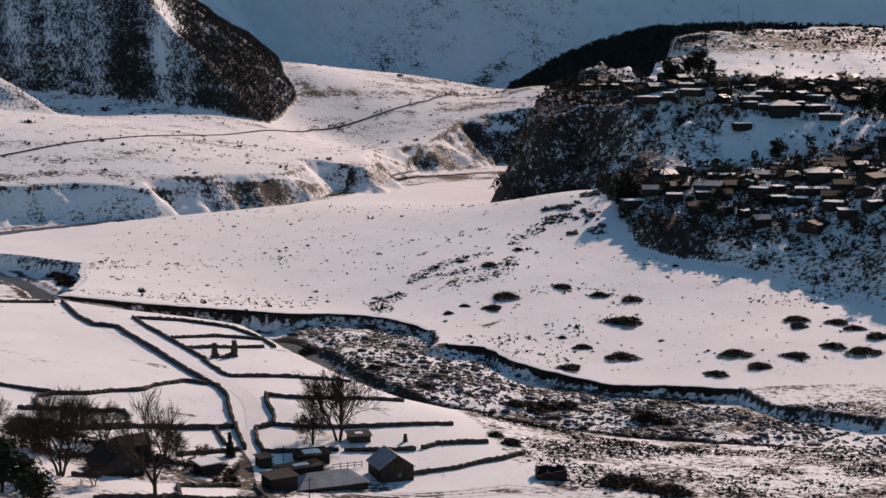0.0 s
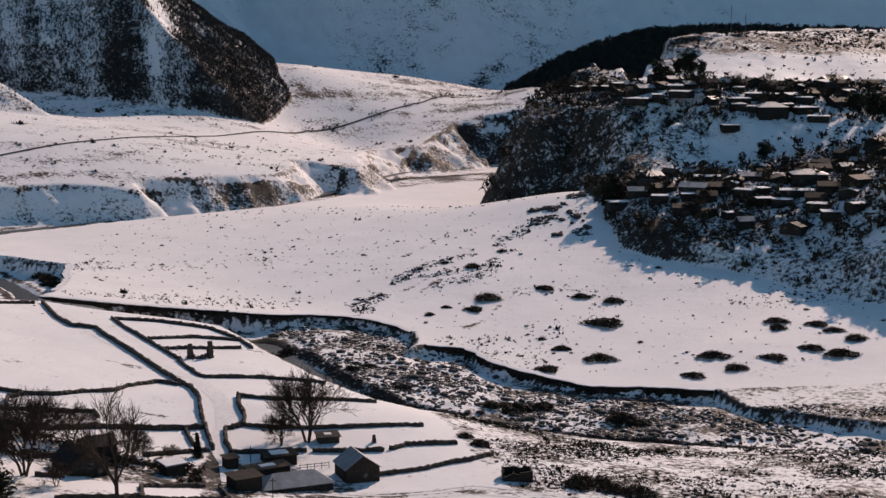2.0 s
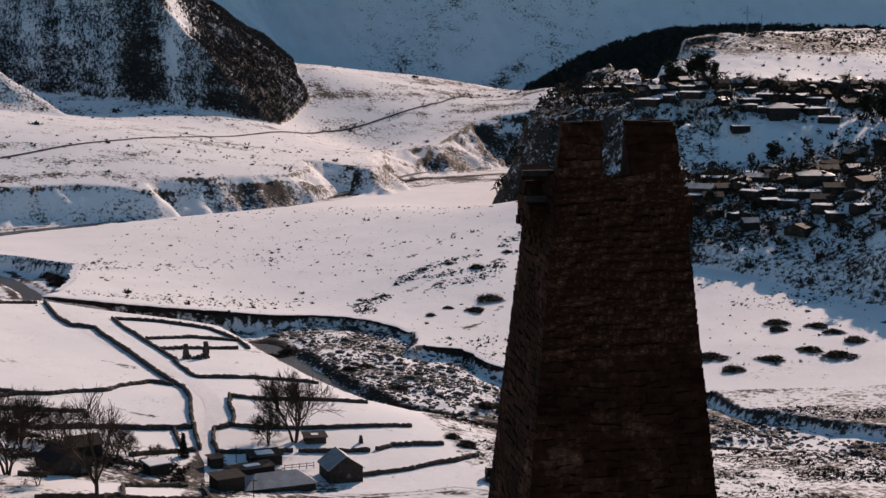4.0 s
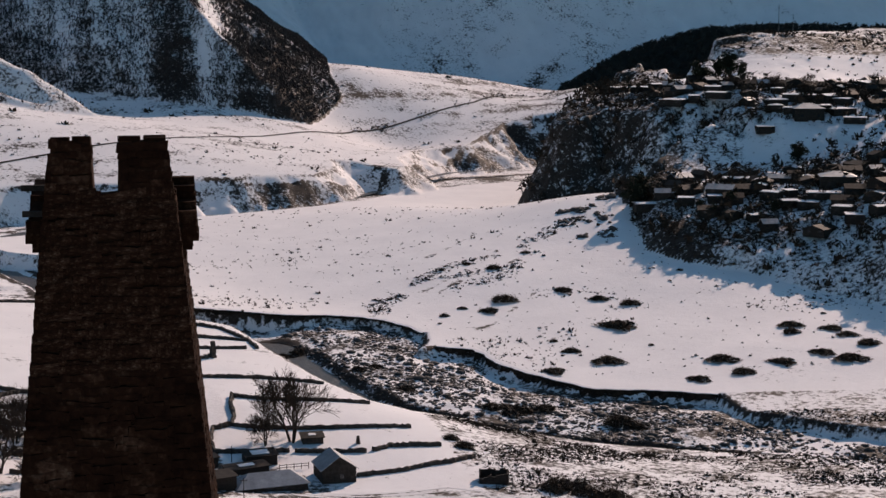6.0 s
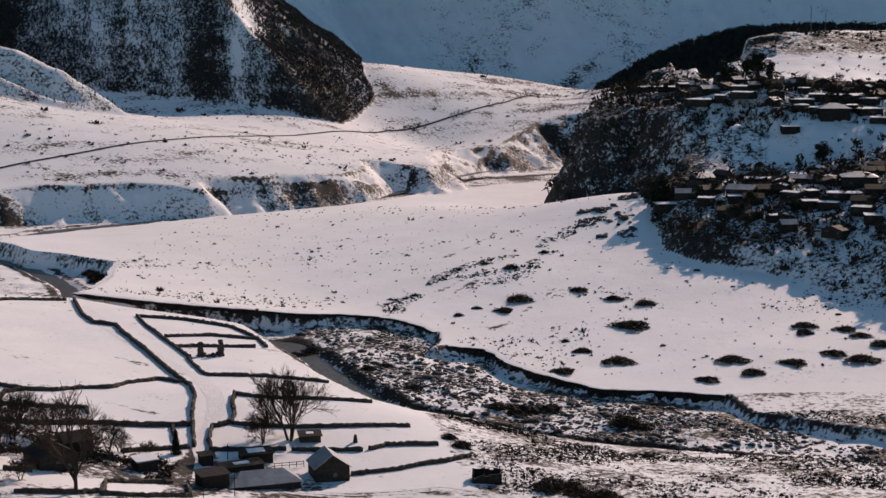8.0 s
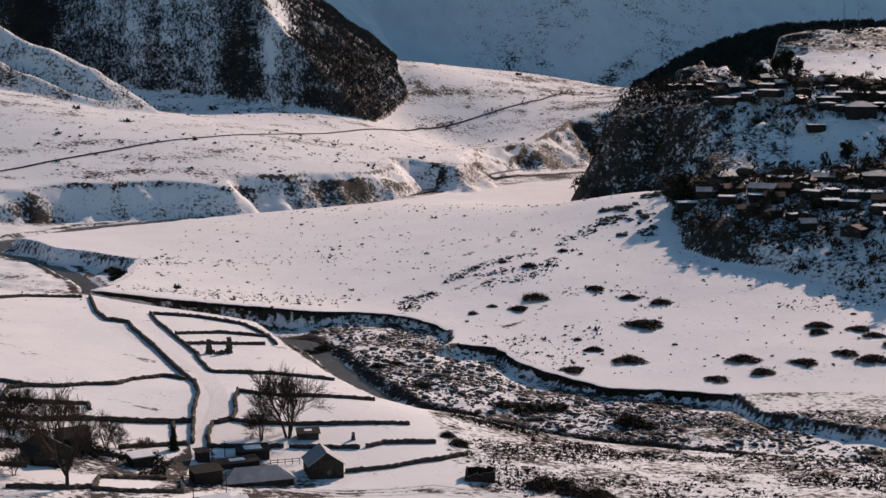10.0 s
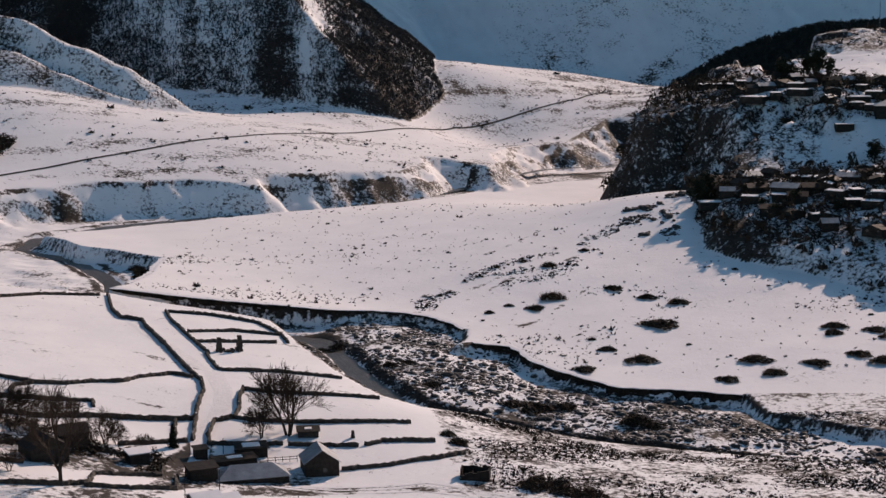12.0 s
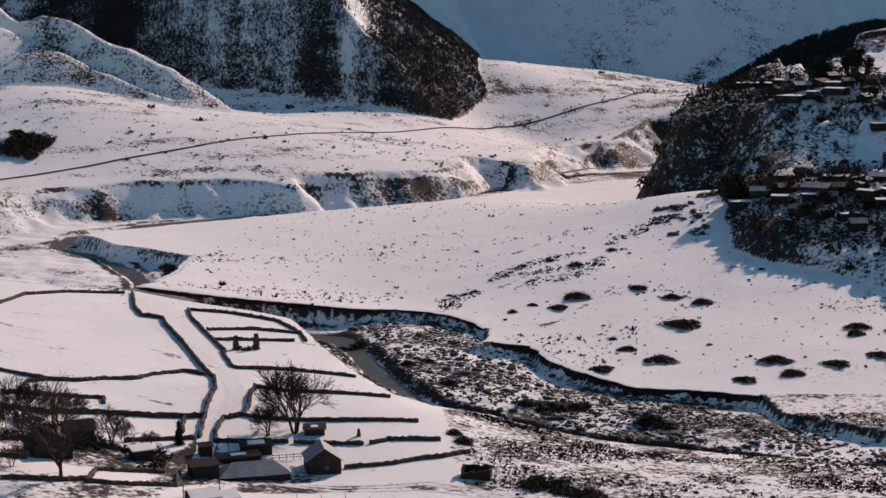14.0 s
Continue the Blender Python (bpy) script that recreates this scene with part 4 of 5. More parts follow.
def plant(proto, x, y, size=1.0, turn=0.0, flat=1.0, sink=0.1, label="", z=None):
    c = copy_thing(proto, pose(x, y, (ground_at(x, y) if z is None else z) - sink, 0, 0, turn) @ Matrix.Diagonal((size, size, size * flat, 1)))
    if label:
        c["label"] = label
    return c


tree_a, tree_b, tree_c = bare_tree(3, 18, 0.75), bare_tree(8, 15, 0.8, 3), bare_tree(21, 11, 0.95, 2)
for proto, x, y, s_, turn in ((tree_a, -60.5, 347, 1.4, 20), (tree_b, -82, 356, 1.2, 80), (tree_c, -80, 392, 1.1, 0), (tree_c, -66, 390, 0.95, 140), (tree_c, -63.5, 391, 0.6, 200),
                              (tree_b, -26.9, 416.6, 1.35, 35), (tree_c, -33, 413, 1.05, 60), (tree_a, -90, 372, 0.85, 120), (tree_c, -95, 375, 0.9, 250), (tree_b, -87, 384, 0.95, 300), (tree_c, -98, 383, 0.75, 30),
                              (tree_c, -57, 392, 0.45, 10), (tree_a, -104, 380, 0.75, 200), (tree_c, -74, 351, 0.6, 20)):
    plant(proto, x, y, s_, turn, 1.0, 0.2)
dark_tree, tall_tree = conifer(5), conifer(11, round_=False)
for x, y, s_ in ((-85, 336, 11), (-90, 339, 13), (-81, 330, 10), (-95, 345, 12)):
    plant(dark_tree, x, y, s_, x * 7, 0.9, 0.3, "dark dense evergreen at the edge of the farm")
plant(tall_tree, -51.4, 397.7, 6, 0, 1, 0.2, "small dark conifer beside the lane")

# ---- thickets on the fan and by the stream ----
bush_a, bush_b = bush(1, "flat dark juniper thicket on the snow"), bush(2, "ragged dark thorn bush with bare twigs on the snow", tall=0.5, sticks=120, tufts=800)
FAN_BUSHES = [(21, 627, 5.5), (16, 614, 4), (6, 617, 2.2), (0, 607, 2), (43, 639, 4), (56, 630, 4), (67, 624, 4.3), (62, 597, 7.5), (45, 568, 3.6), (39, 579, 1.7), (39, 544, 4.6), (57, 556, 6), (72, 573, 1.2),
              (85, 534, 4.4), (94, 554, 6), (99, 540, 4.3), (113, 550, 5), (121, 591, 5), (120, 582, 3.4), (134, 585, 4.6), (138, 577, 4.2), (143, 566, 4.3), (127, 558, 4.8), (135, 551, 6.2)]
for k, (x, y, w) in enumerate(FAN_BUSHES):
    plant(bush_a if k % 3 else bush_b, x, y, w, 40 * k, 0.75 if w > 4 else 1.0)
for k, (x, y, w) in enumerate(((134, 604, 1.3), (88, 661, 1.5), (16, 666, 3.4), (28, 689, 2.3), (5, 673, 2.2), (100, 640, 1.0), (78, 665, 0.9))):
    plant(bush_b, x, y, w, 70 * k, 0.9)
for k, (x, y, w, h) in enumerate(((-51.2, 559.1, 4.5, 1.0), (-46.4, 564, 4, 1.1), (-58.9, 555.5, 3, 1), (-7, 519.5, 4, 0.8), (27, 505, 6.5, 0.9), (36, 509, 4, 0.8), (20, 504.7, 4, 0.8), (58, 494, 5.5, 0.9), (64, 491, 4, 0.8),
                                  (39, 391, 4.5, 1.2), (46, 389, 4, 1), (52, 387, 5, 0.9), (44, 396, 3, 1), (16, 423.6, 3, 1), (12.1, 430.1, 2.5, 1), (-150, 664, 4, 1.3), (-146, 655, 5, 1), (-155, 672, 3.5, 1.2), (-23.7, 537.5, 3, 1), (-18.9, 543.5, 3.5, 0.8))):
    plant(bush_b if k % 4 else bush_a, x, y, w, 33 * k, h, 0.1, "brown leafless thicket beside the stream")

# ---- scattered growth and stones, too many to count ----
def templates(kind, seed):
    r_ = np.random.RandomState(seed)
    if kind == "tuft":
        n_ = 9
        a, q = r_.uniform(0, 6.28, n_), r_.uniform(0.3, 1, n_)
        tip = np.stack([np.cos(a) * q, np.sin(a) * q, r_.uniform(0.3, 0.9, n_)], 1)
        base = np.stack([np.cos(a) * q * 0.5, np.sin(a) * q * 0.5, -0.15 * np.ones(n_)], 1)
        side = np.stack([-np.sin(a), np.cos(a), 0 * a], 1) * 0.32
        return np.concatenate([np.stack([base - side, base + side, tip], 1).reshape(-1, 3)]), np.arange(3 * n_).reshape(-1, 3)
    if kind == "stone":
        g = 1.618
        p = np.array([(-1, g, 0), (1, g, 0), (-1, -g, 0), (1, -g, 0), (0, -1, g), (0, 1, g), (0, -1, -g), (0, 1, -g), (g, 0, -1), (g, 0, 1), (-g, 0, -1), (-g, 0, 1)]) / 1.9
        p = p * r_.uniform(0.7, 1.2, (12, 1)) * np.array([1, 0.8, 0.6])
        f = np.array([(0, 11, 5), (0, 5, 1), (0, 1, 7), (0, 7, 10), (0, 10, 11), (1, 5, 9), (5, 11, 4), (11, 10, 2), (10, 7, 6), (7, 1, 8), (3, 9, 4), (3, 4, 2), (3, 2, 6), (3, 6, 8), (3, 8, 9), (4, 9, 5), (2, 4, 11), (6, 2, 10), (8, 6, 7), (9, 8, 1)])
        return p, f
    n_ = 13                                                   # a small tree
    d = r_.normal(0, 1, (n_, 3))
    d /= np.linalg.norm(d, axis=1)[:, None]
    c = d * r_.uniform(0.5, 1, (n_, 1)) * np.array([0.34, 0.34, 0.42]) + np.array([0, 0, 0.58])
    tri = c[:, None, :] + r_.normal(0, 0.17, (n_, 3, 3))
    stem = np.array([[(-0.04, 0, -0.1), (0.04, 0, -0.1), (0, 0, 0.7)]])
    v = np.concatenate([tri, stem]).reshape(-1, 3)
    return v, np.arange(len(v)).reshape(-1, 3)


def scatter(name, kind, x, y, z, size, flat, mat, label, category, seed=0):
    x, y, z, size = (np.asarray(q, float) for q in (x, y, z, size))
    r_ = np.random.RandomState(seed)
    vs, fs, count = [], [], 0
    sets = [templates(kind, seed + k) for k in range(5)]
    pick, turn = r_.randint(0, 5, len(x)), r_.uniform(0, 6.28, len(x))
    for k, (tv, tf) in enumerate(sets):
        i = np.where(pick == k)[0]
        if not len(i):
            continue
        c, s_ = np.cos(turn[i])[:, None], np.sin(turn[i])[:, None]
        vx = (tv[:, 0] * c - tv[:, 1] * s_) * size[i, None] + x[i, None]
        vy = (tv[:, 0] * s_ + tv[:, 1] * c) * size[i, None] + y[i, None]
        vz = tv[:, 2] * size[i, None] * flat + z[i, None]
        vs.append(np.stack([vx, vy, vz], -1).reshape(-1, 3))
        fs.append((tf[None] + (np.arange(len(i)) * len(tv))[:, None, None] + count).reshape(-1, 3))
        count += len(i) * len(tv)
    v, f = np.concatenate(vs).astype(np.float32), np.concatenate(fs).astype(np.int32)
    m = bpy.data.meshes.new(name)
    m.vertices.add(len(v)), m.loops.add(f.size), m.polygons.add(len(f))
    m.vertices.foreach_set("co", v.ravel()), m.loops.foreach_set("vertex_index", f.ravel())
    m.polygons.foreach_set("loop_start", np.arange(0, f.size, 3, dtype=np.int32)), m.polygons.foreach_set("loop_total", np.full(len(f), 3, np.int32))
    m.update(calc_edges=True)
    m.materials.append(mat)
    return tagged(new(name, m), label, category, kind="stuff")


rs = np.random.RandomState(4)


def spots(count, x0, x1, y0, y1):
    x, y = rs.uniform(x0, x1, count), rs.uniform(y0, y1, count)
    return (x, y) + ground(x, y)


# tufts on the fan: sparse, in drifts
x, y, z, far_, bed_, top_, back_, wood_, rise_ = spots(34000, -150, 160, 520, 840)
dens = smooth(0.05, 0.28, fbm(x * 0.5 + y * 0.25, y - 0.4 * x, 38, 3, 71)) * smooth(760, 660, y) + 0.02
ok = (far_ < -4) & (bed_ < -2) & (rise_ < -1) & (rs.rand(len(x)) < dens * 0.6 + 0.035) & (y > 540)
scatter("dry_tufts", "tuft", x[ok], y[ok], z[ok], rs.lognormal(-0.75, 0.55, ok.sum()), 0.7, mat_scrub, "scattered dry tufts and small stones on the snow", "dry tufts", 1)
# dry growth along the rills of the fan
x, y = np.concatenate([np.array(resample(r_, 0.5)).T for r_ in ([(-41, 600), (-29, 618), (-16, 636), (-3, 651), (12, 664)], [(-26, 607), (-17, 644), (1, 674), (24, 694), (38, 721), (52, 742)], [(2, 640), (18, 655), (34, 690)])], 1)
x, y = np.tile(x, 3) + rs.normal(0, 2.2, 3 * len(x)), np.tile(y, 3) + rs.normal(0, 2.2, 3 * len(y))
ok = (fbm(x, y, 11, 2, 97) > -0.08) & (rs.rand(len(x)) < 0.65)
scatter("rill_tufts", "tuft", x[ok], y[ok], ground(x[ok], y[ok])[0], rs.lognormal(-0.5, 0.5, ok.sum()), 0.6, mat_scrub, "dark dry growth and stones along snowy rills", "dry tufts", 15)
# far terrace
x, y, z, far_, bed_, top_, back_, wood_, rise_ = spots(30000, -330, 80, 650, 1320)
dens = smooth(0.0, 0.3, fbm(x, y * 2, 45, 3, 73))
ok = (far_ > 2) & (top_ < -2) & (back_ < 0) & (rs.rand(len(x)) < dens * 0.30 + 0.03)
scatter("terrace_scrub", "tuft", x[ok], y[ok], z[ok], rs.lognormal(-0.2, 0.55, ok.sum()), 0.6, mat_scrub, "low scrub dotting the snowy terrace", "scrub", 2)
# rocky hill
x, y, z, far_, bed_, top_, back_, wood_, rise_ = spots(60000, 15, 330, 600, 1130)
dens = smooth(-0.2, 0.25, fbm(x, y, 30, 3, 75))
ok = (rise_ > 1) & (far_ < 0) & (rs.rand(len(x)) < (0.06 + 0.45 * dens) * np.where((z > 80) & (z < 97) & (y > 900) & (x > 106), 0.10, np.where((x > 128) & (y > 780) & (y < 850), 0.3, 0.7)))
scatter("hill_scrub", "tuft", x[ok], y[ok], z[ok], rs.lognormal(-0.05, 0.5, ok.sum()), 0.9, mat_scrub, "dense brown scrub on the rocky hillside", "scrub", 3)
ok = (rise_ > 1) & (far_ < 0) & (rs.rand(len(x)) < 0.02 + 0.07 * (x < 75)) & (z < 80)
scatter("hillside_trees", "tree", x[ok], y[ok], z[ok], rs.uniform(2.5, 6.5, ok.sum()), 1.0, mat_scrub, "small dark leafless trees on the hillside", "trees", 4)
# mountains
x, y, z, far_, bed_, top_, back_, wood_, rise_ = spots(330000, -480, -60, 880, 1330)
dens = smooth(-0.10, 0.14, woods(x, y, east_flank(x, y), top_) + 0.10 * fbm(x, y, 8, 2, 47))
dens = np.where((x < -212) & (y < 1016), 0.04 * dens, dens)
ok = (top_ > 1) & (rs.rand(len(x)) < 0.010 + 0.52 * dens)
scatter("mountain_woods", "tree", x[ok], y[ok], z[ok], rs.uniform(0.6, 1.7, ok.sum()), 1.9, mat_woods, "bare birch woods and scrub on the steep mountainside", "woods", 5)
x, y, z, far_, bed_, top_, back_, wood_, rise_ = spots(30000, 20, 420, 1255, 1345)
ok = (wood_ > 1) & (rs.rand(len(x)) < 0.5)
scatter("far_forest", "tree", x[ok], y[ok], z[ok] - 0.5, rs.uniform(2.5, 5, ok.sum()), 1.1, mat_far_wood, "dark conifer forest on a far ridge", "forest", 6)
# hedges and garden growth round the farm
x, y, z, far_, bed_, top_, back_, wood_, rise_ = spots(3800, -112, -48, 345, 400)
ok = (np.minimum(np.minimum(line_distance(x, y, [(-112, 372), (-88, 374), (-74, 372), (-60, 381), (-52, 386)]), line_distance(x, y, [(-62, 381), (-75, 389), (-100, 388)])), line_distance(x, y, [(-50, 372), (-46, 390)]) * 1.5) < 3.2 * (0.7 + 0.9 * vnoise(x / 5, y / 5, 91))) & (rs.rand(len(x)) < 0.6)
scatter("farm_hedge", "tree", x[ok], y[ok], z[ok], rs.uniform(1.0, 2.5, ok.sum()), 0.85, mat_scrub, "dark leafless hedges and garden scrub round the farm", "hedge", 12)
x, y, z, far_, bed_, top_, back_, wood_, rise_ = spots(900, 40, 66, 706, 765)
ok = (rise_ < 3) & (fbm(x, y, 9, 2, 92) > 0.05)
scatter("outcrop_stones", "stone", x[ok], y[ok], z[ok], rs.lognormal(-0.2, 0.45, ok.sum()), 1.0, mat_rock, "dark boulders of an outcrop at the hill foot", "boulders", 13)
# stony bed and scrubby flats by the stream
x, y, z, far_, bed_, top_, back_, wood_, rise_ = spots(90000, -75, 190, 430, 605)
wet = line_distance(x, y, STREAM)
ok = (bed_ > 0.5) & (far_ < -1) & (rs.rand(len(x)) < 0.55 * smooth(-0.25, 0.2, fbm(x, y, 16, 3, 85))) & (wet > 4.5)
scatter("boulders", "stone", x[ok], y[ok], z[ok], rs.lognormal(-0.75, 0.5, ok.sum()), 1.0, mat_rock, "grey boulders and gravel in the stream bed", "boulders", 7)
x, y, z, far_, bed_, top_, back_, wood_, rise_ = spots(90000, -10, 200, 370, 500)
flat_ = smooth(-0.12, 0.2, fbm(x, y * 1.8, 22, 3, 77)) * smooth(8, 26, x - 0.25 * (440 - y))
ok = (bed_ < -1) & (rs.rand(len(x)) < 0.75 * flat_)
scatter("flat_scrub", "tuft", x[ok], y[ok], z[ok], rs.lognormal(-1.0, 0.45, ok.sum()), 0.8, mat_scrub, "heath scrub poking through the snow by the stream", "scrub", 8)
# the largest boulders of the bed, one by one
blocks = []
for k in range(4):
    tv, tf = templates("stone", 40 + k)
    block = bpy.data.meshes.new("boulder")
    block.from_pydata([tuple(float(c) for c in q) for q in tv], [], [tuple(int(c) for c in q) for q in tf])
    block.materials.append(mat_rock)
    blocks.append(block)
x, y, z, far_, bed_, top_, back_, wood_, rise_ = spots(1600, -60, 130, 465, 585)
ok = np.where((bed_ > 2) & (line_distance(x, y, STREAM) > 6) & (fbm(x, y, 24, 2, 90) > 0.02))[0][:70]
for k in ok:
    size = float(rs.uniform(1.0, 2.1))
    stone_ = new("boulder", blocks[k % 4])
    stone_.matrix_world = pose(x[k], y[k], z[k] + 0.15 * size, 0, 0, float(rs.uniform(0, 360))) @ Matrix.Diagonal((size, size, size * 0.8, 1))
    tagged(stone_, "large grey boulder with a patch of snow in the stream bed", "boulder", "boulders in the stream bed")
# ---- stream water ----
line = resample(STREAM, 4.0)
lx, ly = np.array(line).T
wz = np.minimum.accumulate((river_level(lx, ly) - 0.75)[::-1])[::-1]
wv = []
for i, (x, y) in enumerate(line):
    (ax, ay), (bx, by) = line[max(0, i - 1)], line[min(len(line) - 1, i + 1)]
    d = math.hypot(bx - ax, by - ay)
    wide = 5.5 if y < 800 else 2.6
    wv += [(x - (by - ay) / d * wide, y + (bx - ax) / d * wide, wz[i]), (x + (by - ay) / d * wide, y - (bx - ax) / d * wide, wz[i])]
tagged(mesh_object("water", wv, [(2 * i, 2 * i + 1, 2 * i + 3, 2 * i + 2) for i in range(len(line) - 1)], mat_water, smooth_it=True), "shallow grey mountain stream", "stream", kind="structure")

# ---- far road on the terrace ----
v_, f_ = ribbon([(-330, 712), (-278, 776), (-245, 818), (-212, 861), (-175, 912), (-130, 996), (-87, 1105), (-48, 1149), (-14, 1192), (6, 1238), (45, 1246), (90, 1230)], 0.75, 0.25, 4.0)
tagged(mesh_object("road", v_, f_, mat_road, smooth_it=True), "narrow dark valley road across the snow", "road", kind="structure")

# ---- village on the hill ----
VARIANTS = [("gable_side", 9, 7, 2.6, 0.55, mat_masonry, mat_rust_roof, (0.9, 0.97)), ("gable_front", 7, 9, 2.8, 1.0, mat_masonry, mat_rust_roof, (0.0, 0.9)), ("hip", 10, 8, 2.7, 0.65, mat_masonry, mat_rust_roof, (0.86, 0.9, 0.85, 0.8)),
            ("lean", 7, 6, 2.4, 0.3, mat_dark_wood, mat_rust_roof, 0.96), ("gable_side", 12, 7, 2.5, 0.5, mat_masonry, mat_metal_roof, (0.88, 0.97)), ("hip", 11, 9, 5.2, 2.2, mat_masonry, mat_metal_roof, 0.0),
            ("gable_side", 10, 7, 2.6, 1.7, mat_masonry, mat_metal_roof, 0.0), ("gable_side", 9, 8, 2.7, 1.8, mat_dark_wood, mat_rust_roof, (0.0, 0.4)), ("gable_front", 7, 8, 2.6, 1.7, mat_masonry, mat_rust_roof, 0.0)]
LABELS = ["stone village house with a snow-covered gable roof", "stone village house with a half-snowy gable roof", "stone village house with a snowy hipped roof",
          "dark timber village shed with a snowy sloping roof", "long stone village building under a patchy white roof", "two-storey stone village house with a grey hipped roof",
          "stone village house with a bare grey metal roof", "dark timber village house with a rusty roof", "stone village house with a rusty gable roof"]
protos = []
for k, (kind, w, d, wh, rh, wm, rm, sn) in enumerate(VARIANTS):
    h_ = house("village_house", (0, 0), (w, 0), d, wh, rh, kind, wm, rm, LABELS[k], "house", snow=sn, group="village houses", chimney=k in (0, 2, 5, 6), z=-500,
               openings=(("window", w * 0.2, 1.0, 1.0, 1.1), ("door", w * 0.5, 0.0, 1.1, 2.0), ("window", w * 0.75, 1.0, 1.0, 1.1)))
    protos.append(h_)
vr = random.Random(12)
# houses with snow on the roof: place, width and kind
LOWER_HOUSES = [(80, 721, 12, 4), (97, 772, 8, 0), (104, 769, 6, 3), (137, 764, 7, 3), (145, 773, 8, 1), (118, 739, 12, 4), (124, 719, 6, 1), (94, 713, 7, 0), (106, 711, 6, 3), (113, 690, 6, 1), (122, 686, 8, 4),
                (135, 697, 7, 0), (141, 694, 8, 2), (148, 699, 13, 4), (128, 710, 8, 4), (138, 710, 5, 3), (152, 677, 9, 2), (155, 664, 7, 3), (148, 739, 5, 3), (164, 678, 7, 1), (174, 708, 6, 3), (166, 659, 8, 0)]
UPPER_HOUSES = [(97, 851, 12, 2), (108, 852, 5, 3), (119, 851, 11, 4), (118, 862, 8, 0), (86, 912, 12, 4), (77, 924, 8, 3), (95, 896, 9, 0), (136, 848, 7, 1), (149, 860, 5, 3), (154, 828, 11, 4), (147, 838, 11, 4), (154, 845, 8, 0),
                (162, 846, 7, 3), (170, 846, 7, 1), (178, 843, 9, 4), (168, 830, 8, 0), (145, 830, 7, 2), (178, 825, 12, 2), (180, 815, 10, 4), (139, 812, 8, 3), (180, 868, 6, 1)]
# grey roofs from which the snow has slid
BARE_HOUSES = [(156, 712, 14, 5), (108, 718, 11, 6), (118, 715, 8, 7), (86, 723, 8, 6), (76, 739, 8, 6), (160, 820, 14, 5), (211, 911, 14, 6), (226, 909, 12, 6), (90, 732, 7, 7), (113, 707, 8, 7)]
sites = LOWER_HOUSES + UPPER_HOUSES + BARE_HOUSES
LOWER = [(84, 722), (94, 692), (120, 676), (160, 652), (215, 640), (230, 760), (180, 776), (120, 776), (96, 752), (86, 745)]
UPPER = [(82, 880), (98, 852), (125, 836), (165, 828), (240, 830), (260, 885), (190, 900), (150, 880), (110, 890)]
for poly, want in ((LOWER, 46), (UPPER, 48)):
    cand = [(vr.uniform(60, 270), vr.uniform(640, 900)) for _ in range(6000)]
    dist = inside(np.array([c[0] for c in cand]), np.array([c[1] for c in cand]), poly)
    n_ = 0
    for (x, y), q in zip(cand, dist):
        if n_ >= want or q < 1 or any((x - a) ** 2 + ((y - b) * 0.8) ** 2 < 60 for a, b, _, _ in sites):
            continue
        sites.append((x, y, vr.uniform(5.5, 10), 1 if (x > 185 and vr.random() < 0.3) else vr.choice((6, 7, 7, 8))))
        n_ += 1
for (x, y, w, k), z in zip(sites, ground_many([(a, b + 3) for a, b, _, _ in sites])):
    s_ = w / VARIANTS[k][1]
    copy_thing(protos[k], pose(x - w / 2, y, z + 0.2, 0, 0, vr.gauss(-4, 24)) @ Matrix.Diagonal((s_, max(0.7, s_), vr.uniform(0.72, 0.95), 1)))
for x, y, s_, p in ((77, 738, 15, dark_tree), (74, 733, 12, dark_tree), (131, 912, 17, dark_tree), (126, 915, 14, dark_tree), (137, 908, 12, dark_tree), (113, 890, 13, dark_tree), (117, 893, 10, dark_tree), (150, 786, 12, dark_tree),
                    (112, 708, 7, dark_tree), (99, 704, 6, dark_tree), (104, 698, 6, dark_tree), (205, 812, 15, dark_tree), (212, 818, 13, dark_tree), (198, 822, 12, dark_tree), (190, 672, 9, dark_tree), (128, 694, 6, dark_tree)):
    plant(p, x, y, s_, x * 11, 0.95, 0.4)
for x, y, s_ in ((140, 735, 0.6), (118, 745, 0.7), (160, 720, 0.6), (98, 728, 0.55), (175, 742, 0.7), (148, 700, 0.5), (165, 860, 0.8), (185, 870, 0.7), (150, 870, 0.9), (205, 900, 0.8), (172, 905, 0.6), (130, 868, 0.8), (190, 850, 0.7)):
    plant(tree_c, x, y, s_, x * 5, 1.0, 0.2, "leafless tree among the village houses")
for proto in protos + [tree_a, tree_b, tree_c, dark_tree, tall_tree, bush_a, bush_b]:
    drop(proto)

x, y, z, far_, bed_, top_, back_, wood_, rise_ = spots(22000, 62, 265, 640, 905)
ok = (np.maximum(inside(x, y, LOWER), inside(x, y, UPPER)) > -12) & (rs.rand(len(x)) < 0.25 + 0.35 * smooth(-0.05, 0.2, fbm(x, y, 14, 2, 76)))
scatter("village_shrubs", "tree", x[ok], y[ok], z[ok], rs.lognormal(0.75, 0.4, ok.sum()), 0.95, mat_scrub, "dark garden shrubs and orchard trees round the houses", "shrubs", 10)

v_, f_ = ribbon([(158, 826), (163, 819), (171, 806), (177, 796), (181, 787), (176, 785), (170, 786), (160, 784), (150, 780)], 2.2, 0.5, 2.0, 0.5)
tagged(mesh_object("lane", v_, f_, mat_path, smooth_it=True), "snow-covered lane between the village quarters", "lane", kind="structure")
